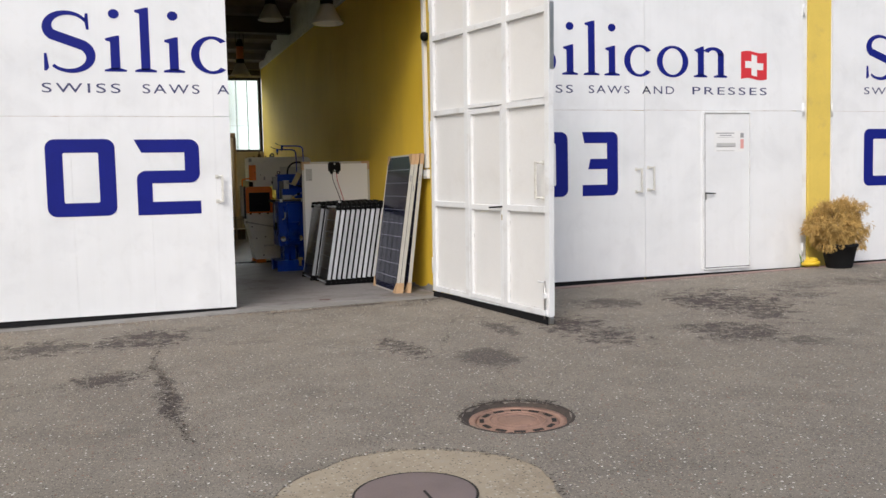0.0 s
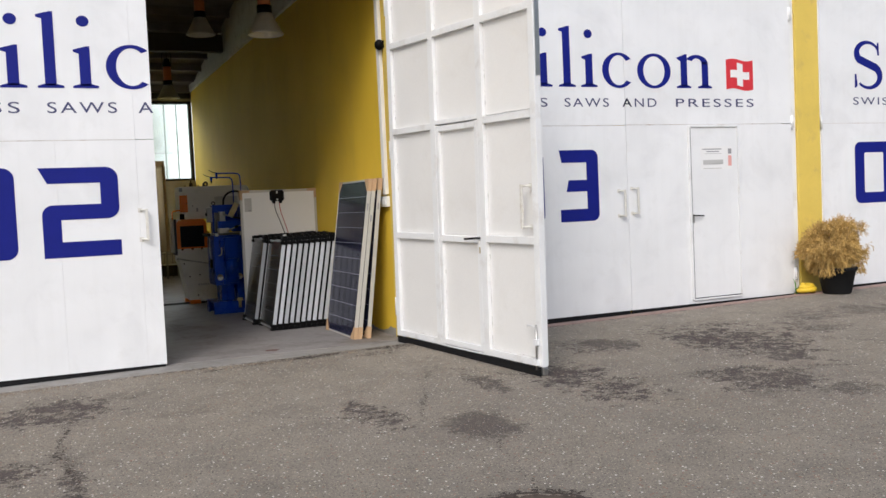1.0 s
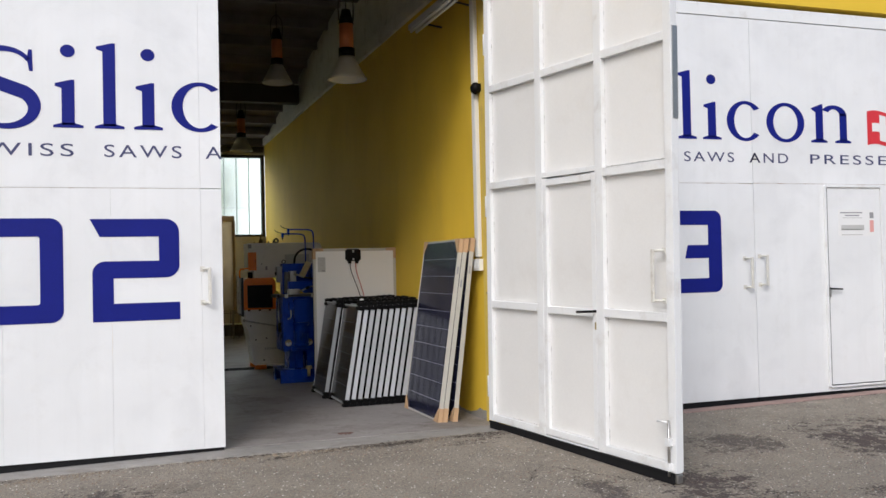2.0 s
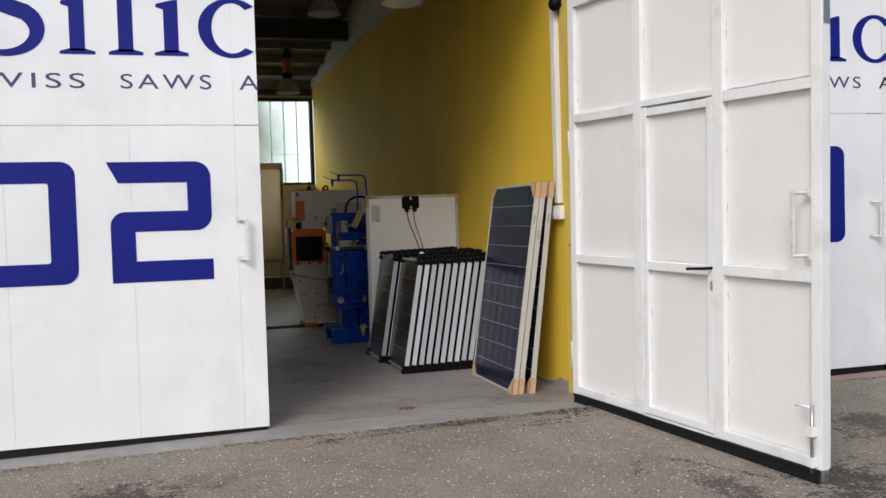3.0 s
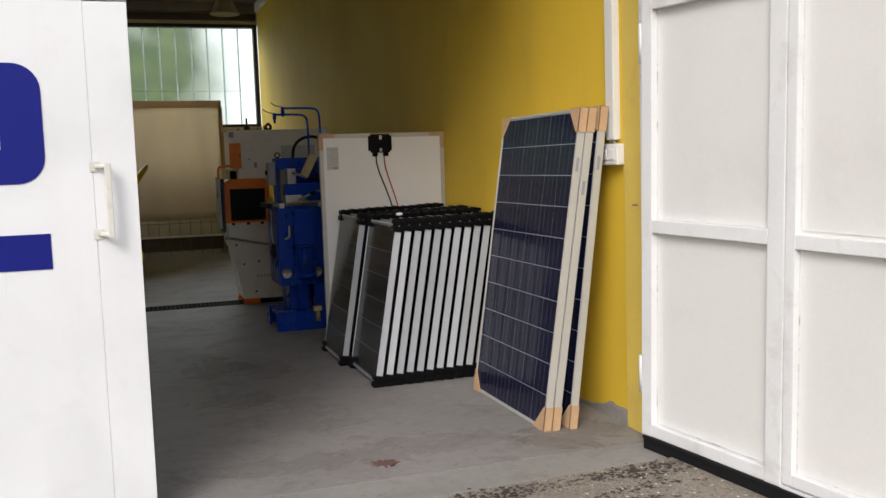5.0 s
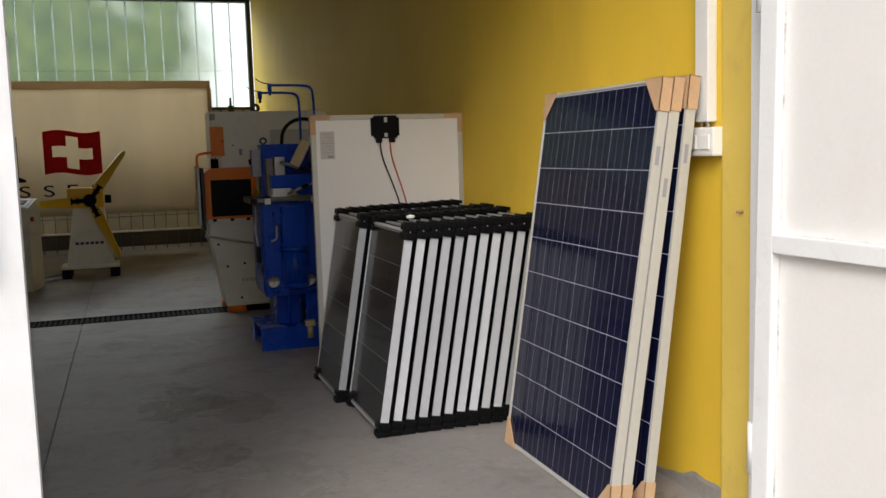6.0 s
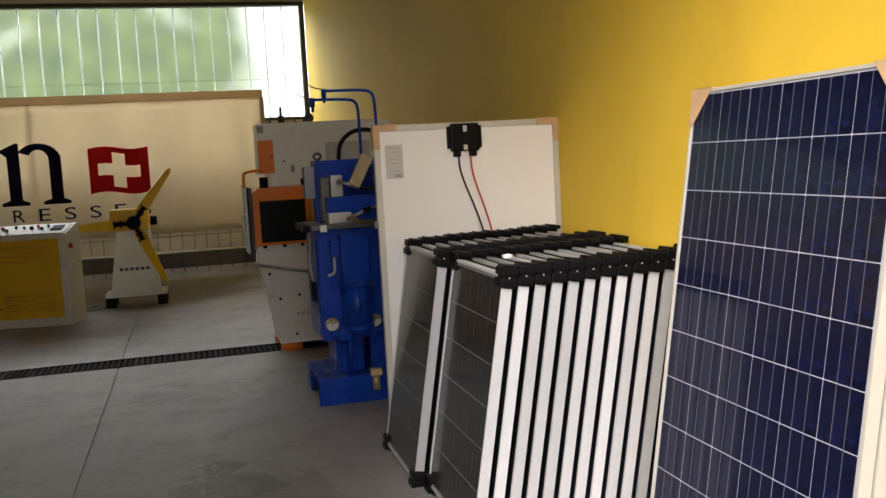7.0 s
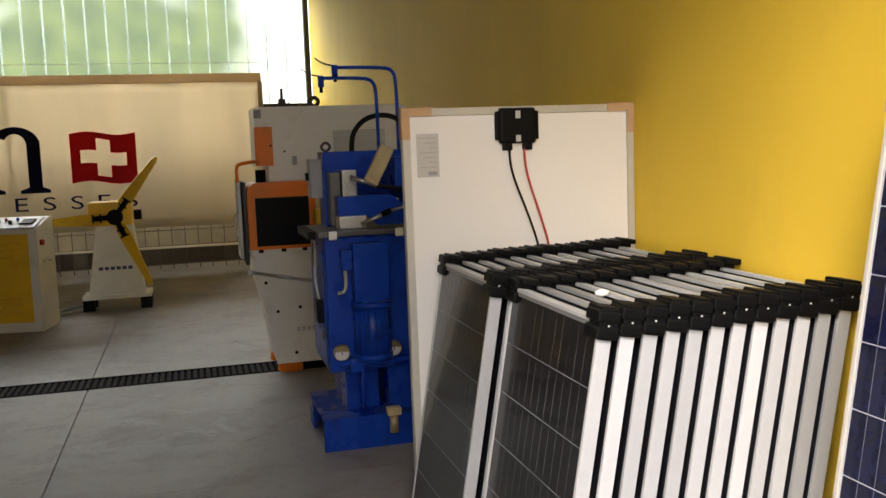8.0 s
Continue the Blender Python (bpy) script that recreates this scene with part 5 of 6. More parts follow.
# ---- east wall fittings ----
def wall_fittings():
    t = thing("cable_conduit", (0.06, 0.39, 1.47), "white plastic cable conduit running up the yellow wall", "conduit")
    part("duct", box(0.058, 0.0995, 0.352, 0.432, 1.472, 4.14, 0.006), PVC, t)
    part("wires", pipe([(0.078, 0.385, 1.50), (0.075, 0.38, 1.47), (0.078, 0.375, 1.455)], 0.006), CABLE_GREY, t)
    part("wires", pipe([(0.078, 0.41, 1.50), (0.075, 0.412, 1.47), (0.078, 0.42, 1.455)], 0.006), BRASS, t)
    s = thing("wall_socket", (0.06, 0.39, 1.35), "white double wall switch box below the conduit", "switch")
    part("box", box(0.048, 0.0995, 0.305, 0.475, 1.345, 1.452, 0.008), PVC, s)
    for y in (0.35, 0.43):
        part("rocker", box(0.041, 0.0478, y - 0.028, y + 0.028, 1.37, 1.425, 0.004), PVC, s)
    l = thing("wall_lamp", (0.05, 0.33, 2.95), "small black dome lamp on the wall beside the gate", "lamp")
    part("dome", ball((0.05, 0.30, 2.99), 0.055, (0.9, 1, 1)), BLACK, l)
    part("base", box(0.04, 0.0995, 0.255, 0.345, 2.96, 3.03, 0.006), BLACK, l)
    f = thing("tube_light", (-0.15, 0.85, 3.78), "unlit fluorescent tube light hung from brackets near the wall", "lamp")
    part("body", box(-0.20, -0.10, 0.24, 1.48, 3.79, 3.85, 0.01), LAMP_GREY, f)
    for x in (-0.18, -0.12):
        part("tube", rod((x, 0.28, 3.772), (x, 1.44, 3.772), 0.013), PVC, f)
    for y in (0.45, 1.25):
        part("bracket", rod((-0.15, y, 3.82), (0.0995, y + 0.05, 3.80), 0.009), BEAM, f)
    n = thing("wall_nail", (0.07, 0.18, 1.14), "rusty nail stub in the yellow wall", "nail")
    part("shaft", rod((0.06, 0.18, 1.147), (0.0995, 0.18, 1.147), 0.005), IRON, n)


wall_fittings()


def pendant(x, y, z):
    t = thing("pendant_lamp", (x, y, z), "bell-shaped pendant lamp with an orange housing, unlit", "lamp", "pendant lamps in a row")
    part("shade", spin(((0.215, 0.0), (0.22, 0.012), (0.205, 0.03), (0.15, 0.13), (0.105, 0.22), (0.085, 0.26), (0.0, 0.262)), (x, y, z)), LAMP_GREY, t, "grey bell shade")
    part("inside", spin(((0.205, 0.003), (0.14, 0.12), (0.0, 0.2)), (x, y, z)), DIAL, t)
    part("neck", rod((x, y, z + 0.262), (x, y, z + 0.35), 0.09), BLACK, t)
    part("housing", rod((x, y, z + 0.35), (x, y, z + 0.62), 0.078), LAMP_RED, t, "orange ballast housing")
    part("cap", rod((x, y, z + 0.62), (x, y, z + 0.78), 0.085, 0.05), BLACK, t)
    part("hook", pipe([(x - 0.08, y, z + 0.66), (x - 0.09, y, z + 0.9), (x, y, z + 1.0), (x + 0.09, y, z + 0.9), (x + 0.08, y, z + 0.66)], 0.008), BEAM, t)
    part("cord", rod((x, y, z + 0.78), (x, y, roof_z(y) - 0.01), 0.008), BEAM, t)


pendant(-0.59, 2.5, 3.475)
pendant(-0.82, 5.7, 4.06)
pendant(-0.74, 10.35, 3.68)


# ---- blue hydraulic press ----
def blue_press():
    t = thing("hydraulic_press", (-0.85, 4.25, 0.0), "blue enamelled hydraulic press with bent pipe arms standing on the floor", "press")
    x0, x1 = -1.14, -0.42
    b = part("base", box(x0, x1, 3.97, 3.995, 0, 0.165, 0.004), BLUE, t)
    part("base_plate", box(x0, x1, 3.9955, 4.55, 0.150, 0.165, 0.003), BLUE, b)
    part("base_plate", box(x0 + 0.001, x0 + 0.02, 4.40, 4.55, 0.0, 0.1495, 0.003), BLUE, b)
    part("base_plate", box(x0 + 0.022, x1, 4.53, 4.55, 0.0, 0.1495), BLUE, b)
    part("pedestal", box(-1.00, -0.83, 4.12, 4.50, 0.166, 0.42, 0.004), BLUE, t)
    part("column", box(-0.80, -0.48, 4.03, 4.50, 0.166, 0.46, 0.006), BLUE, t)
    part("body", box(-1.088, -0.46, 4.02, 4.52, 0.385, 1.06, 0.006), BLUE, t)
    sp = part("side_panel", box(-1.096, -1.0885, 4.06, 4.50, 0.42, 1.0, 0.002), BLUE, t)
    part("side_switch", box(-1.125, -1.0965, 4.12, 4.19, 0.62, 0.74, 0.008), BLACK, sp)
    part("side_cable", pipe([(-1.11, 4.16, 0.74), (-1.125, 4.17, 0.85), (-1.11, 4.2, 0.95), (-1.10, 4.3, 1.02)], 0.007), CABLE_GREY, sp)
    tp = part("table_plate", box(-1.12, -0.46, 3.99, 4.52, 1.062, 1.088, 0.004), DARK_STEEL, t, "oily steel table plate")
    part("table_lip", box(-1.16, -1.121, 4.06, 4.5, 1.05, 1.09, 0.003), BLACK, tp)
    for x in (-1.05, -0.72):
        part("clamp_end", box(x - 0.02, x + 0.02, 3.972, 3.9895, 1.05, 1.092, 0.004), PVC, tp)
    m = part("motor_box", box(-0.965, -0.79, 3.93, 4.0195, 0.735, 1.03, 0.008), BLUE, t)
    part("motor", rod((-0.88, 3.955, 0.735), (-0.88, 3.955, 0.47), 0.088, sides=28), BLUE, t)
    part("motor_flange", rod((-0.88, 3.955, 0.745), (-0.88, 3.955, 0.715), 0.10, sides=28), BLUE, m)
    part("motor_foot", rod((-0.88, 3.955, 0.49), (-0.88, 3.955, 0.455), 0.096, sides=28), BLUE, m)
    for k in range(7):
        a = radians(200 + 23 * k)
        part("fin", rod((-0.88 + 0.089 * math.cos(a), 3.955 + 0.089 * math.sin(a), 0.50), (-0.88 + 0.089 * math.cos(a), 3.955 + 0.089 * math.sin(a), 0.70), 0.004, sides=6), BLUE, m)
    part("terminal", box(-1.02, -0.966, 3.95, 4.0195, 0.90, 1.0, 0.006), BLUE, m)
    part("hose", pipe([(-1.0, 3.98, 0.90), (-1.0, 3.96, 0.86), (-1.005, 3.95, 0.80), (-1.04, 3.97, 0.79)], 0.009), CABLE_GREY, t, "short grey hose")
    part("pipe_run", pipe([(-1.04, 3.99, 0.43), (-0.95, 3.97, 0.45), (-0.85, 3.97, 0.42), (-0.70, 3.98, 0.44), (-0.55, 3.99, 0.43)], 0.018), BLUE, t)
    part("valve_block", box(-1.0, -0.93, 3.94, 4.0, 0.395, 0.465, 0.008), BLUE, t)
    for x in (-1.035, -0.775):
        g = part("gauge", rod((x, 3.965, 0.49), (x, 3.99, 0.50), 0.040, sides=24), BRASS, t, "round pressure gauge")
        part("dial", rod((x, 3.9635, 0.4895), (x, 3.9655, 0.490), 0.034, sides=24), DIAL, g)
        part("needle", box(x - 0.002, x + 0.002, 3.961, 3.9632, 0.485, 0.512), BLACK, g)
    f = part("air_filter", box(-0.83, -0.76, 3.915, 3.969, 0.165, 0.205, 0.006), WORN, t, "tan air filter bowl")
    part("bowl", rod((-0.795, 3.945, 0.165), (-0.795, 3.945, 0.075), 0.022), BRASS, f)
    part("pipe_drop", rod((-0.93, 4.0, 0.40), (-0.93, 4.05, 0.166), 0.012), BLUE, t)
    # upper C-shaped frame with its tools
    part("upper_frame", prism([(-1.035, 1.089), (-0.90, 1.089), (-0.90, 1.16), (-0.46, 1.16), (-0.46, 1.475), (-1.035, 1.475)], 4.32, 4.50), BLUE, t)
    part("eye_bolt", pipe([(-1.0, 4.42, 1.475), (-1.03, 4.42, 1.50), (-1.0, 4.42, 1.53), (-0.97, 4.42, 1.50), (-1.0, 4.42, 1.476)], 0.007), BEAM, t)
    sb = part("switch_box", box(-1.10, -1.036, 4.34, 4.46, 1.24, 1.44, 0.006), PRINT, t, "grey switch box")
    part("knob", rod((-1.105, 4.40, 1.37), (-1.10, 4.40, 1.33), 0.015), BLACK, sb)
    part("plunger", box(-1.02, -0.965, 4.20, 4.319, 1.10, 1.37, 0.006), DARK_STEEL, t)
    part("tool_block", box(-0.96, -0.885, 4.18, 4.319, 1.19, 1.38, 0.006), STEEL, t, "bare steel tool block")
    part("arm_block", prism([(-1.0, 1.155), (-0.86, 1.155), (-0.80, 1.10), (-0.66, 1.10), (-0.66, 1.19), (-0.72, 1.25), (-1.0, 1.25)], 4.10, 4.19), BLUE, t)
    part("die", box(-1.0, -0.86, 4.08, 4.20, 1.0885, 1.154, 0.006), STEEL, t)
    w = box(-0.036, 0.036, -0.02, 0.02, -0.10, 0.10, 0.006)
    w.transform(Matrix.Translation((-0.785, 4.10, 1.40)) @ Matrix.Rotation(radians(28), 4, "Y"))
    part("wooden_handle", w, WORN, t, "worn tan tilted handle block")
    part("lever", rod((-0.93, 4.12, 1.345), (-0.80, 4.10, 1.30), 0.012, sides=12), STEEL, t)
    part("lever_grip", pipe([(-0.80, 4.10, 1.30), (-0.68, 4.08, 1.275), (-0.58, 4.08, 1.275)], 0.011), BLACK, t)
    part("crank", rod((-0.90, 4.02, 1.115), (-0.76, 4.0, 1.175), 0.010, sides=12), STEEL, t)
    part("crank_grip", rod((-0.80, 4.005, 1.158), (-0.755, 4.0, 1.177), 0.016, sides=12), BLACK, t)
    part("crank_rod", rod((-0.755, 4.0, 1.177), (-0.62, 3.99, 1.21), 0.007, sides=10), STEEL, t)
    part("tan_block", box(-0.76, -0.68, 4.14, 4.24, 1.1005, 1.23, 0.005), WORN, t)
    part("blue_block", box(-0.70, -0.50, 4.12, 4.319, 1.28, 1.44, 0.01), BLUE, t)
    for y, xa, xb, top in ((4.42, -1.02, -0.716, 1.858), (4.45, -0.94, -0.60, 1.915)):
        p = part("pipe_arm", pipe([(xb, y, 1.47), (xb, y, top - 0.10), (xb - 0.012, y, top - 0.012), (xb - 0.10, y, top), (xa, y, top)], 0.0095, smooth=3), BLUE, t, "bent blue pipe arm")
        part("nozzle", rod((xa + 0.012, y, top + 0.012), (xa + 0.012, y, top - 0.045), 0.016, sides=12), BLUE, p)
        part("nozzle_tip", rod((xa + 0.012, y, top - 0.045), (xa + 0.012, y, top - 0.075), 0.009, sides=10), BLACK, p)
        part("wire_hook", pipe([(xa + 0.01, y, top + 0.01), (xa - 0.05, y, top + 0.02), (xa - 0.09, y, top + 0.05)], 0.004), BEAM, p)
    part("black_hose", pipe([(-0.86, 4.44, 1.47), (-0.85, 4.44, 1.58), (-0.76, 4.44, 1.66), (-0.62, 4.44, 1.66), (-0.55, 4.44, 1.58)], 0.014), BLACK, t, "arched black hose")


blue_press()


# ---- off-white punching machine with orange guard ----
def punch_machine():
    t = thing("punching_machine", (-1.1, 6.0, 0.0), "off-white punching machine with an orange guard on round feet", "machine")
    for x, y in ((-1.11, 5.83), (-1.13, 6.20), (-0.55, 5.83), (-0.55, 6.2)):
        part("foot", rod((x, y, 0.004), (x, y, 0.062), 0.086, 0.082, 28), ORANGE, t, "orange round foot")
    part("pedestal", prism([(-1.20, 0.064), (-0.50, 0.064), (-0.40, 0.80), (-1.31, 0.80), (-1.32, 0.66), (-1.285, 0.56), (-1.21, 0.12)], 5.77, 6.25), MACHINE, t)
    part("pedestal_flange", box(-1.205, -0.5, 5.752, 5.769, 0.063, 0.10, 0.004), MACHINE, t)
    tb = part("table_band", box(-1.33, -0.40, 5.748, 6.28, 0.803, 0.848, 0.004), MACHINE, t)
    for x in (-1.27, -1.12, -0.98):
        part("clip", box(x - 0.016, x + 0.016, 5.738, 5.7475, 0.825, 0.852, 0.003), BLACK, tb)
    for x, z in ((-1.25, 0.62), (-1.18, 0.42), (-1.03, 0.44), (-1.07, 0.13)):
        part("bolt", rod((x, 5.7695, z), (x, 5.757, z), 0.011, sides=8), BLACK, t)
    part("drain_rod", rod((-1.335, 5.73, 0.70), (-0.86, 5.73, 0.60), 0.011, sides=12), STEEL, t)
    part("rod_knob", ball((-1.345, 5.73, 0.70), 0.022), STEEL, t)
    g = part("guard", prism(rounded(-1.345, -0.900, 0.85, 1.292, 0.07, (0, 0, 1, 1)), 5.70, 6.10), ORANGE, t, "orange sheet guard with rounded shoulders")
    part("guard_panel", box(-1.295, -0.945, 5.693, 5.6995, 0.872, 1.192, 0.003), BLACK, g, "black guard door")
    part("door_grip", box(-1.18, -1.03, 5.68, 5.6925, 0.985, 1.005, 0.004), BLACK, g)
    part("neck", box(-1.19, -0.80, 5.80, 6.20, 1.2925, 1.41, 0.01), MACHINE, t)
    part("neck_knob", rod((-1.245, 5.76, 1.293), (-1.245, 5.76, 1.375), 0.034), BLACK, t)
    part("head", prism(rounded(-1.265, -0.215, 1.395, 1.785, 0.08, (0, 1, 1, 0)), 5.76, 6.26), MACHINE, t)
    o = part("orange_plate", box(-1.272, -1.155, 5.75, 5.7595, 1.40, 1.655, 0.003), ORANGE, t, "small orange cover plate")
    part("plate_knob", rod((-1.17, 5.749, 1.53), (-1.17, 5.738, 1.53), 0.008, sides=8), BLACK, o)
    for x, z, w in ((-1.245, 1.74, 0.024), (-1.015, 1.43, 0.014)):
        part("badge", box(x - w, x + w, 5.752, 5.7595, z - 0.028, z + 0.028, 0.003), PRINT, t)
    part("badge", rod((-1.08, 5.7595, 1.49), (-1.08, 5.752, 1.49), 0.007, sides=8), BLACK, t)
    for x, h, r in ((-1.06, 0.06, 0.030), (-1.06, 0.13, 0.012), (-1.15, 0.025, 0.012), (-0.95, 0.03, 0.008), (-0.88, 0.05, 0.01)):
        part("top_bolt", rod((x, 5.95, 1.786), (x, 5.95, 1.786 + h), r, r * 0.8, 12), BEAM, t)
    part("lifting_eye", pipe([(-0.84, 5.95, 1.786), (-0.875, 5.95, 1.82), (-0.84, 5.95, 1.86), (-0.805, 5.95, 1.82), (-0.84, 5.95, 1.787)], 0.013), BEAM, t)
    part("panel_grey", box(-0.75, -0.40, 5.74, 5.7595, 1.40, 1.62, 0.004), LAMP_GREY, t)
    s = part("side_guard", box(-1.375, -1.352, 5.66, 6.0, 0.76, 1.30, 0.004), DARK, t, "dark hinged side guard")
    part("guard_glass", box(-1.405, -1.385, 5.68, 5.98, 0.80, 1.32, 0.003), LAMP_GREY, s)
    part("guard_bar", pipe([(-1.40, 5.66, 1.30), (-1.405, 5.66, 1.40), (-1.38, 5.67, 1.42), (-1.30, 5.70, 1.43), (-1.26, 5.72, 1.43)], 0.011), ORANGE, s)
    part("guard_handle", pipe([(-1.41, 5.66, 0.95), (-1.43, 5.64, 0.95), (-1.43, 5.64, 1.10), (-1.41, 5.66, 1.10)], 0.007), STEEL, s)
    part("air_block", box(-0.93, -0.86, 5.70, 5.75, 1.0, 1.10, 0.006), HOSE, t)
    for i in range(5):
        part("print_bar", box(-1.06 + 0.035 * i, -1.035 + 0.035 * i, 5.768, 5.7695, 0.275, 0.305), STICKER, t)


punch_machine()


# ---- rear: control cabinet, rotor stand, banner, mesh ----
def control_cabinet():
    t = thing("control_cabinet", None, "white control cabinet with a louvred amber door and sloping panel", "cabinet", turn=pose(-3.38, 8.27, 0.0, 0, 0, -10))
    part("carcass", prism([(0, 0), (0.44, 0), (0.44, 0.99), (0.36, 0.99), (0.0, 0.905)], -0.375, 0.375), MACHINE, t)
    t.children[0].data.transform(Matrix.Rotation(radians(90), 4, "Z"))
    d = part("door", box(-0.315, 0.30, -0.012, -0.001, 0.085, 0.865, 0.004), AMBER, t, "amber sheet door with pressed louvres")
    for i in range(8):
        z = (0.80 - 0.045 * i) if i < 4 else (0.31 - 0.045 * (i - 4))
        bm = rod((-0.245, -0.014, z), (0.225, -0.014, z), 0.0125, sides=8)
        part("louvre", bm, AMBER, d)
    for x, z in ((-0.295, 0.78), (-0.295, 0.20)):
        part("lock", rod((x, -0.012, z), (x, -0.02, z), 0.009, sides=10), BLACK, d)
    slope = Matrix.Translation((0, 0.18, 0.952)) @ Matrix.Rotation(radians(13.3), 4, "X")
    def on_top(bm):
        bm.transform(slope)
        return bm
    c = part("control_panel", on_top(box(-0.35, 0.35, -0.17, 0.16, -0.001, 0.008, 0.003)), LAMP_GREY, t, "grey sloping control panel")
    for x, y, r, m in ((-0.28, 0.02, 0.016, CABLE_RED), (-0.22, -0.05, 0.013, WEED), (-0.16, 0.04, 0.013, BLACK), (-0.08, 0.03, 0.013, PRINT), (0.0, 0.0, 0.018, BLACK), (0.05, 0.05, 0.013, CABLE_RED), (0.11, -0.03, 0.013, BLACK), (0.15, 0.05, 0.012, BLUE)):
        part("button", on_top(rod((x, y, 0.008), (x, y, 0.035), r, sides=12)), m, c)
    part("display", on_top(box(0.20, 0.31, -0.08, 0.06, 0.0085, 0.02, 0.003)), BLACK, c)
    part("emergency_stop", rod((0.376, 0.08, 0.78), (0.405, 0.08, 0.78), 0.026), CABLE_RED, t, "red side switch")
    part("side_handle", pipe([(0.376, 0.1, 0.60), (0.41, 0.1, 0.63), (0.41, 0.25, 0.63), (0.376, 0.27, 0.60)], 0.012), MACHINE, t)


control_cabinet()


def blade(angle, length, cx, cy, cz):
    prof = ((0.05, 0.030), (0.10, 0.058), (0.2, 0.068), (0.35, 0.058), (0.5, 0.044), (length - 0.05, 0.034), (length, 0.014))
    out = [(r, w) for r, w in prof] + [(r, -w * 0.75) for r, w in prof[::-1]]
    bm = prism(out, -0.008, 0.008)
    bm.transform(Matrix.Translation((cx, cy, cz)) @ Matrix.Rotation(radians(-angle), 4, "Y") @ Matrix.Rotation(radians(16), 4, "X"))
    return bm


def rotor_stand():
    t = thing("rotor_stand", (-2.46, 9.2, 0.0), "white tapered pedestal carrying a three-armed amber rotor", "machine")
    part("column", prism([(-2.72, 0.14), (-2.19, 0.14), (-2.27, 0.84), (-2.61, 0.84)], 9.12, 9.42), MACHINE, t)
    part("foot_bar", box(-2.78, -2.13, 9.08, 9.46, 0.115, 0.155, 0.006), MACHINE, t)
    for x in (-2.725, -2.185):
        for y in (9.10, 9.38):
            part("foot", box(x - 0.055, x + 0.055, y, y + 0.07, 0.0, 0.114, 0.008), BLACK, t)
    part("gearbox", box(-2.66, -2.26, 9.02, 9.36, 0.842, 1.075, 0.012), AMBER, t, "amber gearbox")
    part("motor_end", rod((-2.25, 9.2, 0.93), (-2.18, 9.2, 0.93), 0.05), BLACK, t)
    cx, cy, cz = -2.41, 8.93, 0.93
    part("shaft", rod((cx, 9.02, cz), (cx, 8.90, cz), 0.045), BLACK, t)
    part("hub", rod((cx, 8.95, cz), (cx, 8.89, cz), 0.075, sides=24), BLACK, t)
    for a, n in ((53, 0.70), (182, 0.70), (293, 0.74)):
        b = part("blade", blade(a, n, cx, 8.93, cz), AMBER, t, "long amber rotor blade")
        u = Vector((math.cos(radians(a)), 0, math.sin(radians(a))))
        part("clamp", rod(Vector((cx, 8.91, cz)) + 0.05 * u, Vector((cx, 8.91, cz)) + 0.20 * u, 0.026, sides=10), BLACK, b)
        for k in (0.13, 0.20):
            c = Vector((cx, 8.895, cz)) + k * u
            w = Vector((-u.z, 0, u.x)) * 0.042
            part("clamp_bolt", rod(c - w, c + w, 0.008, sides=8), BLACK, b)
    for i in range(6):
        part("print_bar", box(-2.61 + 0.055 * i, -2.57 + 0.055 * i, 9.1165, 9.1195, 0.40, 0.432), INK, t)


rotor_stand()


def left_machine():
    t = thing("bending_machine", (-4.5, 9.7, 0.0), "white machine body with an amber cover standing on splayed feet", "machine")
    part("body", prism([(-5.2, 0.12), (-4.36, 0.12), (-4.36, 0.92), (-5.2, 0.92)], 9.5, 10.0), MACHINE, t)
    part("cover", box(-5.1, -4.50, 9.47, 9.499, 0.30, 0.74, 0.005), AMBER, t)
    part("top_box", box(-5.1, -4.52, 9.55, 9.95, 0.921, 1.5, 0.01), MACHINE, t)
    part("dark_plate", box(-4.8, -4.55, 9.53, 9.549, 0.95, 1.1, 0.005), PRINT, t)
    for y in (9.42, 9.95):
        part("foot_rail", box(-5.2, -4.24, y, y + 0.10, 0.065, 0.119, 0.01), MACHINE, t)
        part("foot", box(-4.44, -4.32, y, y + 0.1, 0.0, 0.0645, 0.006), BLACK, t)
        part("foot", box(-5.15, -5.03, y, y + 0.1, 0.0, 0.0645, 0.006), BLACK, t)


left_machine()
solid("floor_cable", pipe([(-3.15, 8.65, 0.02), (-3.05, 8.95, 0.02), (-2.9, 9.0, 0.02), (-2.78, 9.15, 0.02), (-2.72, 9.3, 0.05), (-2.70, 9.36, 0.13)], 0.018), CABLE_GREY, "loose grey cable lying on the concrete floor", "cable")
solid("floor_cable", pipe([(-3.15, 8.75, 0.02), (-3.05, 9.1, 0.02), (-2.95, 9.35, 0.02), (-2.8, 9.4, 0.02), (-2.70, 9.47, 0.08)], 0.016), CABLE_GREY, "loose grey cable lying on the concrete floor", "cable")
solid("floor_cable", pipe([(-4.45, 9.46, 0.45), (-4.3, 9.2, 0.38), (-4.1, 9.0, 0.22), (-3.85, 8.8, 0.03), (-3.7, 8.75, 0.02)], 0.022), CABLE_GREY, "grey cable hanging from a machine to the floor", "cable")


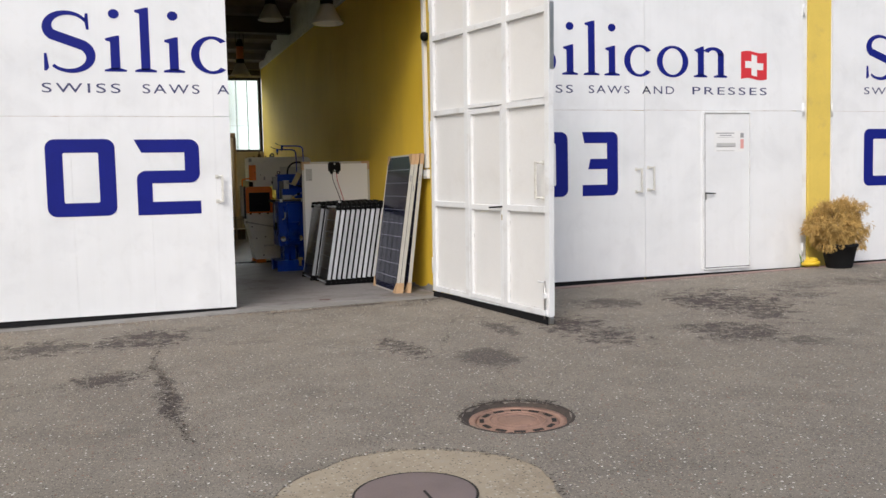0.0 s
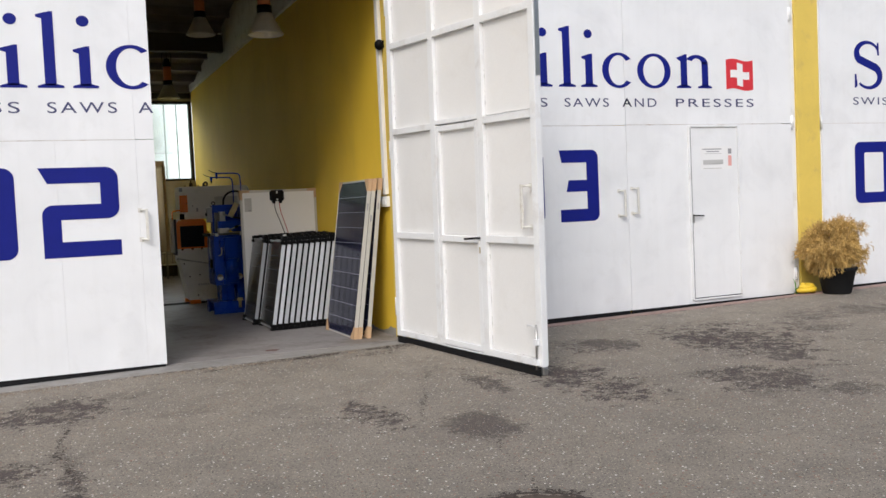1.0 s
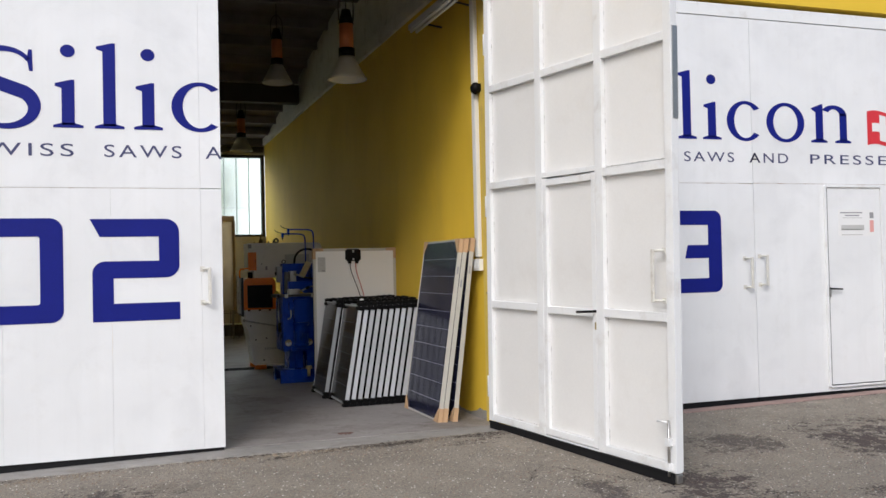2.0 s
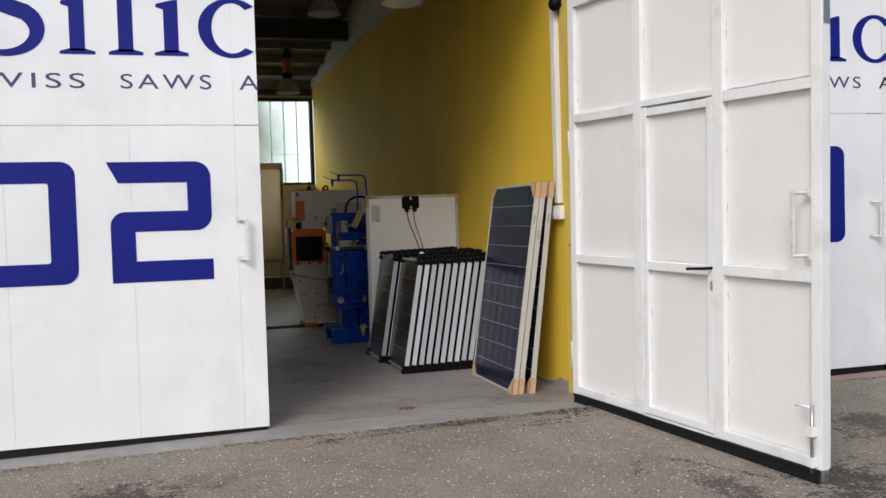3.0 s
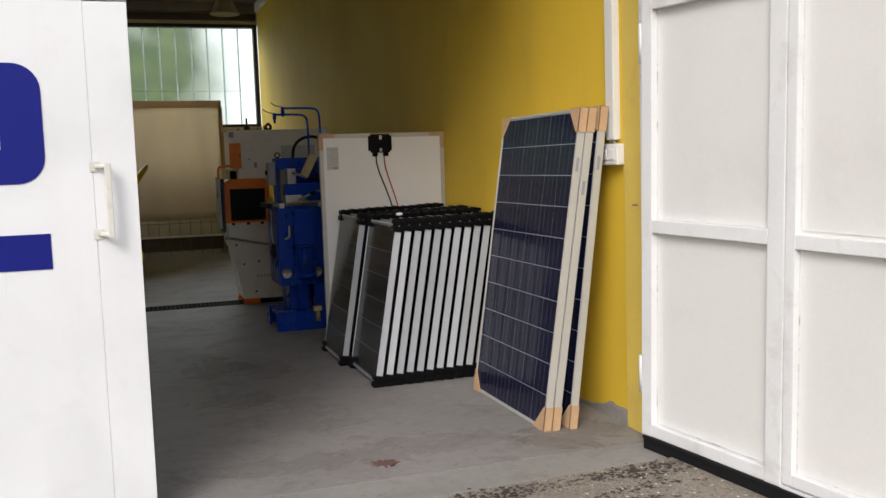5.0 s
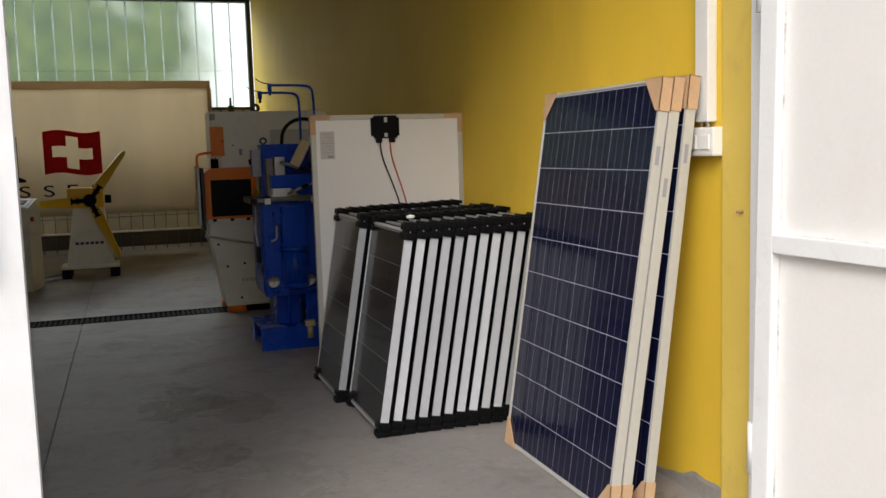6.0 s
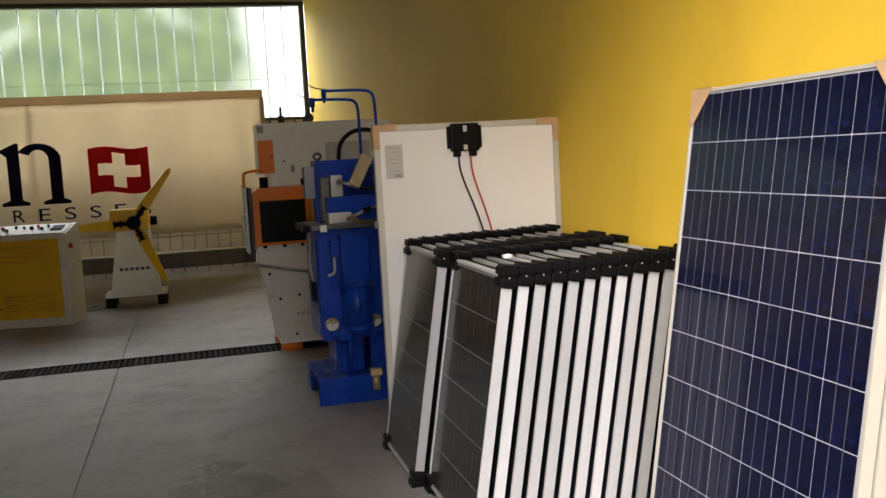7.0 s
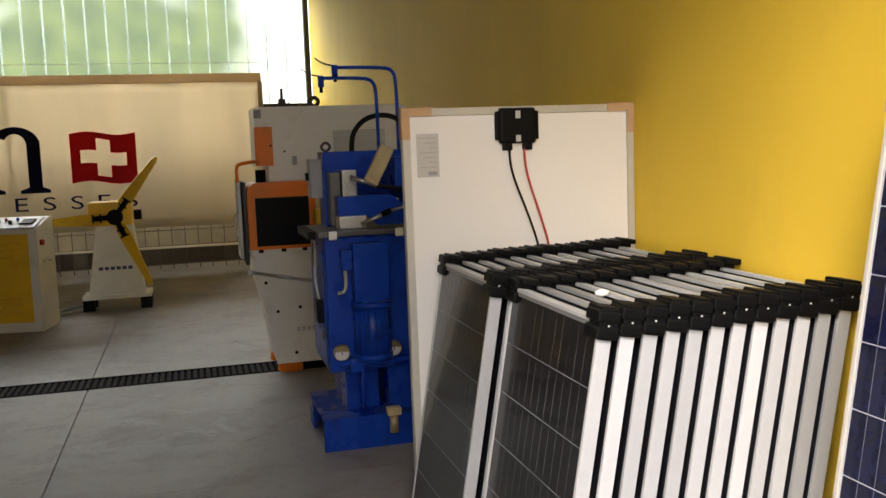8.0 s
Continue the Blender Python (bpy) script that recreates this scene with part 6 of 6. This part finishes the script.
def banner():
    """A wide cloth banner with hanging folds, tied to a rail."""
    x0, x1, z0, z1, y = -9.9, -0.715, 0.60, 2.43, 11.9
    t = thing("banner", ((x0 + x1) / 2, y, 0.6), "wide cream cloth banner with navy marks and a red flag", "banner")
    def sag(x, z):
        return y + 0.012 * math.sin(x * 5.1 + 0.8 * z) + 0.008 * math.sin(x * 11.7 + z * 1.5)
    bm = bmesh.new()
    nx, nz = 140, 14
    grid = [[bm.verts.new((x0 + (x1 - x0) * i / nx, sag(x0 + (x1 - x0) * i / nx, z0 + (z1 - z0) * j / nz), z0 + (z1 - z0) * j / nz)) for i in range(nx + 1)] for j in range(nz + 1)]
    for j in range(nz):
        for i in range(nx):
            bm.faces.new((grid[j][i], grid[j][i + 1], grid[j + 1][i + 1], grid[j + 1][i])).smooth = True
    ext = bmesh.ops.extrude_face_region(bm, geom=bm.faces[:])
    bmesh.ops.translate(bm, verts=[g for g in ext["geom"] if isinstance(g, bmesh.types.BMVert)], vec=(0, 0.004, 0))
    bmesh.ops.recalc_face_normals(bm, faces=bm.faces[:])
    part("cloth", bm, CLOTH, t)
    part("hem", box(x0, x1, y - 0.03, y + 0.035, z1 - 0.002, z1 + 0.11, 0.01), HEM, t, "tan hem along the top")
    part("edge_tape", box(x1 - 0.045, x1 + 0.012, y - 0.028, y + 0.03, z0, z1 - 0.003, 0.004), HEM, t)
    def placed(x, kx):
        return lambda u, v: (x + kx * u, 1.105 + 2.155 * v)
    def put(name, outline, mat, at):
        part(name, prism([at(u, v) for u, v in outline], y - 0.034, y - 0.031), mat, t)
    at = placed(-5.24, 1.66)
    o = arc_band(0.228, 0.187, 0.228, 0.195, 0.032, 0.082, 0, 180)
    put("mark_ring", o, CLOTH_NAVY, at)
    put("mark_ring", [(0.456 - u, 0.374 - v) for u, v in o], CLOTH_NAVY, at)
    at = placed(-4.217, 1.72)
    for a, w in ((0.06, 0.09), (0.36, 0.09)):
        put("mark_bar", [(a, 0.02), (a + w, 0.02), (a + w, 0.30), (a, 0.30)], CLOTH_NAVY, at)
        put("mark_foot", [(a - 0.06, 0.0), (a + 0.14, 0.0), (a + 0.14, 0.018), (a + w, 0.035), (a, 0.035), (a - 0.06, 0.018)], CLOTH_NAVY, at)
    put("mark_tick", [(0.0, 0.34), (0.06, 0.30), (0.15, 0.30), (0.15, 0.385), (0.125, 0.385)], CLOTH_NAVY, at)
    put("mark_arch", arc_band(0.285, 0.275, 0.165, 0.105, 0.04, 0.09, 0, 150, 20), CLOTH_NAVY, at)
    for i, letter in enumerate("PRESSES"):
        x = -4.42 + 0.322 * i
        part("words", lettering(letter, x, x + 0.145, 0.885, 1.05, y - 0.033), CLOTH_NAVY, t)
    def at(u, v):
        return (-3.10 + 1.95 * u, 1.205 + 1.86 * v)
    def wave(u, v):
        return (u, v + 0.014 * math.sin(u / 0.40 * 2 * math.pi))
    rim = [wave(0.40 * i / 16, 0.0) for i in range(17)] + [wave(0.40 - 0.40 * i / 16, 0.33) for i in range(17)]
    cut = [wave(u, v) for u, v in ((0.06, 0.122), (0.11, 0.122), (0.158, 0.122), (0.158, 0.04), (0.2, 0.04), (0.242, 0.04), (0.242, 0.122), (0.29, 0.122), (0.34, 0.122), (0.34, 0.208), (0.29, 0.208), (0.242, 0.208), (0.242, 0.29), (0.2, 0.29), (0.158, 0.29), (0.158, 0.208), (0.11, 0.208), (0.06, 0.208))]
    bm = bmesh.new()
    for ring in (rim, cut):
        vs = [bm.verts.new((at(u, v)[0], y - 0.034, at(u, v)[1])) for u, v in ring]
        for i in range(len(vs)):
            bm.edges.new((vs[i], vs[(i + 1) % len(vs)]))
    bmesh.ops.triangle_fill(bm, use_beauty=True, edges=bm.edges[:])
    ext = bmesh.ops.extrude_face_region(bm, geom=bm.faces[:])
    bmesh.ops.translate(bm, verts=[g for g in ext["geom"] if isinstance(g, bmesh.types.BMVert)], vec=(0, 0.003, 0))
    bmesh.ops.recalc_face_normals(bm, faces=bm.faces[:])
    part("flag_field", bm, CLOTH_RED, t, "red flag field round a white cross")
    for x in (-9.8, -6.8, -3.8, -0.76):
        part("post", rod((x, y + 0.06, 0.0), (x, y + 0.06, z1 + 0.08), 0.02), WIRE, t)


banner()


def mesh_panels():
    for k in range(4):
        x0 = -10.0 + 2.45 * k
        t = thing("wire_mesh_panel", (x0 + 1.2, 12.35, 0.0), "galvanised wire mesh panel standing behind the banner", "mesh panel", "mesh panels along the rear wall")
        for i in range(15):
            x = x0 + 0.171 * i
            part("upright_wire", rod((x, 12.35, 0.0), (x, 12.35, 1.2), 0.006, sides=6), MESH, t)
        for z in (0.06, 0.30, 0.52, 0.74, 0.96, 1.18):
            part("cross_wire", rod((x0, 12.362, z), (x0 + 2.395, 12.362, z), 0.0055, sides=6), MESH, t)
    solid("wall_pipe", rod((-10.3, 12.2, 0.33), (-0.4, 12.2, 0.30), 0.016), PVC, "thin pale pipe running along the rear wall", "pipe")
    for x in (-9.0, -5.4, -0.5):
        solid("pipe_stand", box(x - 0.02, x + 0.02, 12.18, 12.22, 0.0, 0.32), WIRE, "small steel stand carrying the pale pipe", "stand")


mesh_panels()


tagged(new("baseboard", mesh_of(box(-10.5, 0.098, 12.97, 12.998, 0.0, 0.26), BEAM, "baseboard")), "dark skirting along the rear wall", "baseboard", kind="structure")


def wall_foot():
    """The lowest strip of the yellow wall, its paint flaked off in a ragged line."""
    bm = bmesh.new()
    last = None
    for i in range(221):
        y = 0.065 + 0.03 * i
        h = 0.028 + 0.030 * noise.noise(Vector((y * 2.1, 1.0, 0.0))) + 0.022 * noise.noise(Vector((y * 9.0, 5.0, 0.0))) + 0.05 * math.exp(-((y - 0.45) / 0.25) ** 2)
        h = max(0.006, h)
        ring = [bm.verts.new(p) for p in ((0.0985, y, -0.005), (0.0945, y, 0.0), (0.0955, y, h * 0.8), (0.0995, y, h))]
        if last:
            for a in range(3):
                bm.faces.new((last[a], ring[a], ring[a + 1], last[a + 1]))
        last = ring
    bmesh.ops.recalc_face_normals(bm, faces=bm.faces[:])
    tagged(new("baseboard_east", mesh_of(bm, KERB, "baseboard_east")), "bare grey plaster foot where the yellow paint has flaked", "wall foot", kind="structure")


wall_foot()


# ---- by the pillar: potted shrub, hose, weed ----
def potted_shrub():
    x, y = 5.50, -0.37
    z = ground_z(x, y)
    t = thing("potted_shrub", (x, y, z), "dried golden conifer shrub in a black plastic pot", "plant")
    part("pot", spin(((0.0, 0.0), (0.155, 0.0), (0.165, 0.02), (0.215, 0.27), (0.235, 0.275), (0.235, 0.315), (0.205, 0.315), (0.20, 0.27), (0.0, 0.262)), (x, y, z), 32), RUBBER, t, "black plastic pot")
    rnd = random.Random(5)
    for k in range(7):
        a = 2 * math.pi * k / 7
        part("branch", pipe([(x, y, z + 0.26), (x + 0.08 * math.cos(a), y + 0.08 * math.sin(a), z + 0.45), (x + 0.24 * math.cos(a), y + 0.24 * math.sin(a), z + 0.62 + 0.1 * rnd.random())], 0.009, 6, None, 1), TWIG, t)
    verts, faces = [], []
    for _ in range(24000):
        while True:
            p = Vector((rnd.uniform(-1, 1), rnd.uniform(-1, 1), rnd.uniform(-1, 1)))
            lump = 0.80 + 0.30 * noise.noise(p * 2.3 + Vector((3, 1, 7))) + 0.30 * noise.noise(Vector((p.x * 7.0, p.y * 7.0, p.z * 3.5)))
            if 0.35 < p.length < lump:
                break
        c = Vector((x - 0.03 + 0.43 * p.x, y + 0.37 * p.y, z + 0.55 + 0.39 * p.z))
        if c.z < z + 0.24:
            c.z += 0.10
        d = (p + Vector((rnd.uniform(-0.7, 0.7), rnd.uniform(-0.7, 0.7), rnd.uniform(-1.5, 0.4) - 0.9 * max(0.0, 0.4 - p.z)))).normalized()
        s = d.orthogonal().normalized()
        s.rotate(Matrix.Rotation(rnd.uniform(0, 6.28), 3, d))
        ln, w = rnd.uniform(0.02, 0.07), rnd.uniform(0.0014, 0.0034)
        i = len(verts)
        n = d.cross(s) * w * 0.35
        verts += [c, c + d * ln * 0.35 + s * w + n, c + d * ln, c + d * ln * 0.35 - s * w + n, c + d * ln * 0.75 + s * w * 1.5, c + d * ln * 0.75 - s * w * 1.5]
        faces += [(i, i + 1, i + 2, i + 3), (i + 1, i + 4, i + 2), (i + 3, i + 2, i + 5)]
    data = bpy.data.meshes.new("foliage")
    data.from_pydata([v - BASE[t.name] for v in verts], [], faces)
    data.materials.append(DRY_LEAF)
    ob = new("foliage", data)
    ob.parent = t
    tagged(ob, "dry golden brown sprays", kind="stuff")


potted_shrub()
hx, hy = 5.20, -0.20
hz = ground_z(hx, hy) + 0.03
solid("yellow_hose", pipe([(hx + (0.13 - 0.004 * i) * math.cos(i * 0.8), hy + (0.10 - 0.003 * i) * math.sin(i * 0.8), hz + 0.0045 * i) for i in range(20)], 0.026, 8, None, 2), HOSE, "yellow corrugated hose coiled at the foot of the pillar", "hose")


def weed():
    x, y = 5.14, -0.10
    z = 0.036
    t = thing("weed", (x, y, z), "small green weed growing at the gate's foot", "weed")
    rnd = random.Random(9)
    for k in range(14):
        a, h = rnd.uniform(0, 6.28), rnd.uniform(0.06, 0.24)
        d = Vector((math.cos(a), math.sin(a), 0)) * rnd.uniform(0.02, 0.09)
        s = Vector((-math.sin(a), math.cos(a), 0)) * 0.012
        b, m, e = Vector((x, y, z)), Vector((x, y, z)) + d * 0.5 + Vector((0, 0, h * 0.7)), Vector((x, y, z)) + d + Vector((0, 0, h))
        bm = bmesh.new()
        bm.faces.new([bm.verts.new(p) for p in (b, m + s, e, m - s)])
        part("leaf", bm, WEED, t)


weed()
solid("paint_smear", ragged_disc(-1.22, 0.26, 0.05, 0.003, 0.5), RED_DIRT, "small dried reddish smear on the concrete floor", "stain")
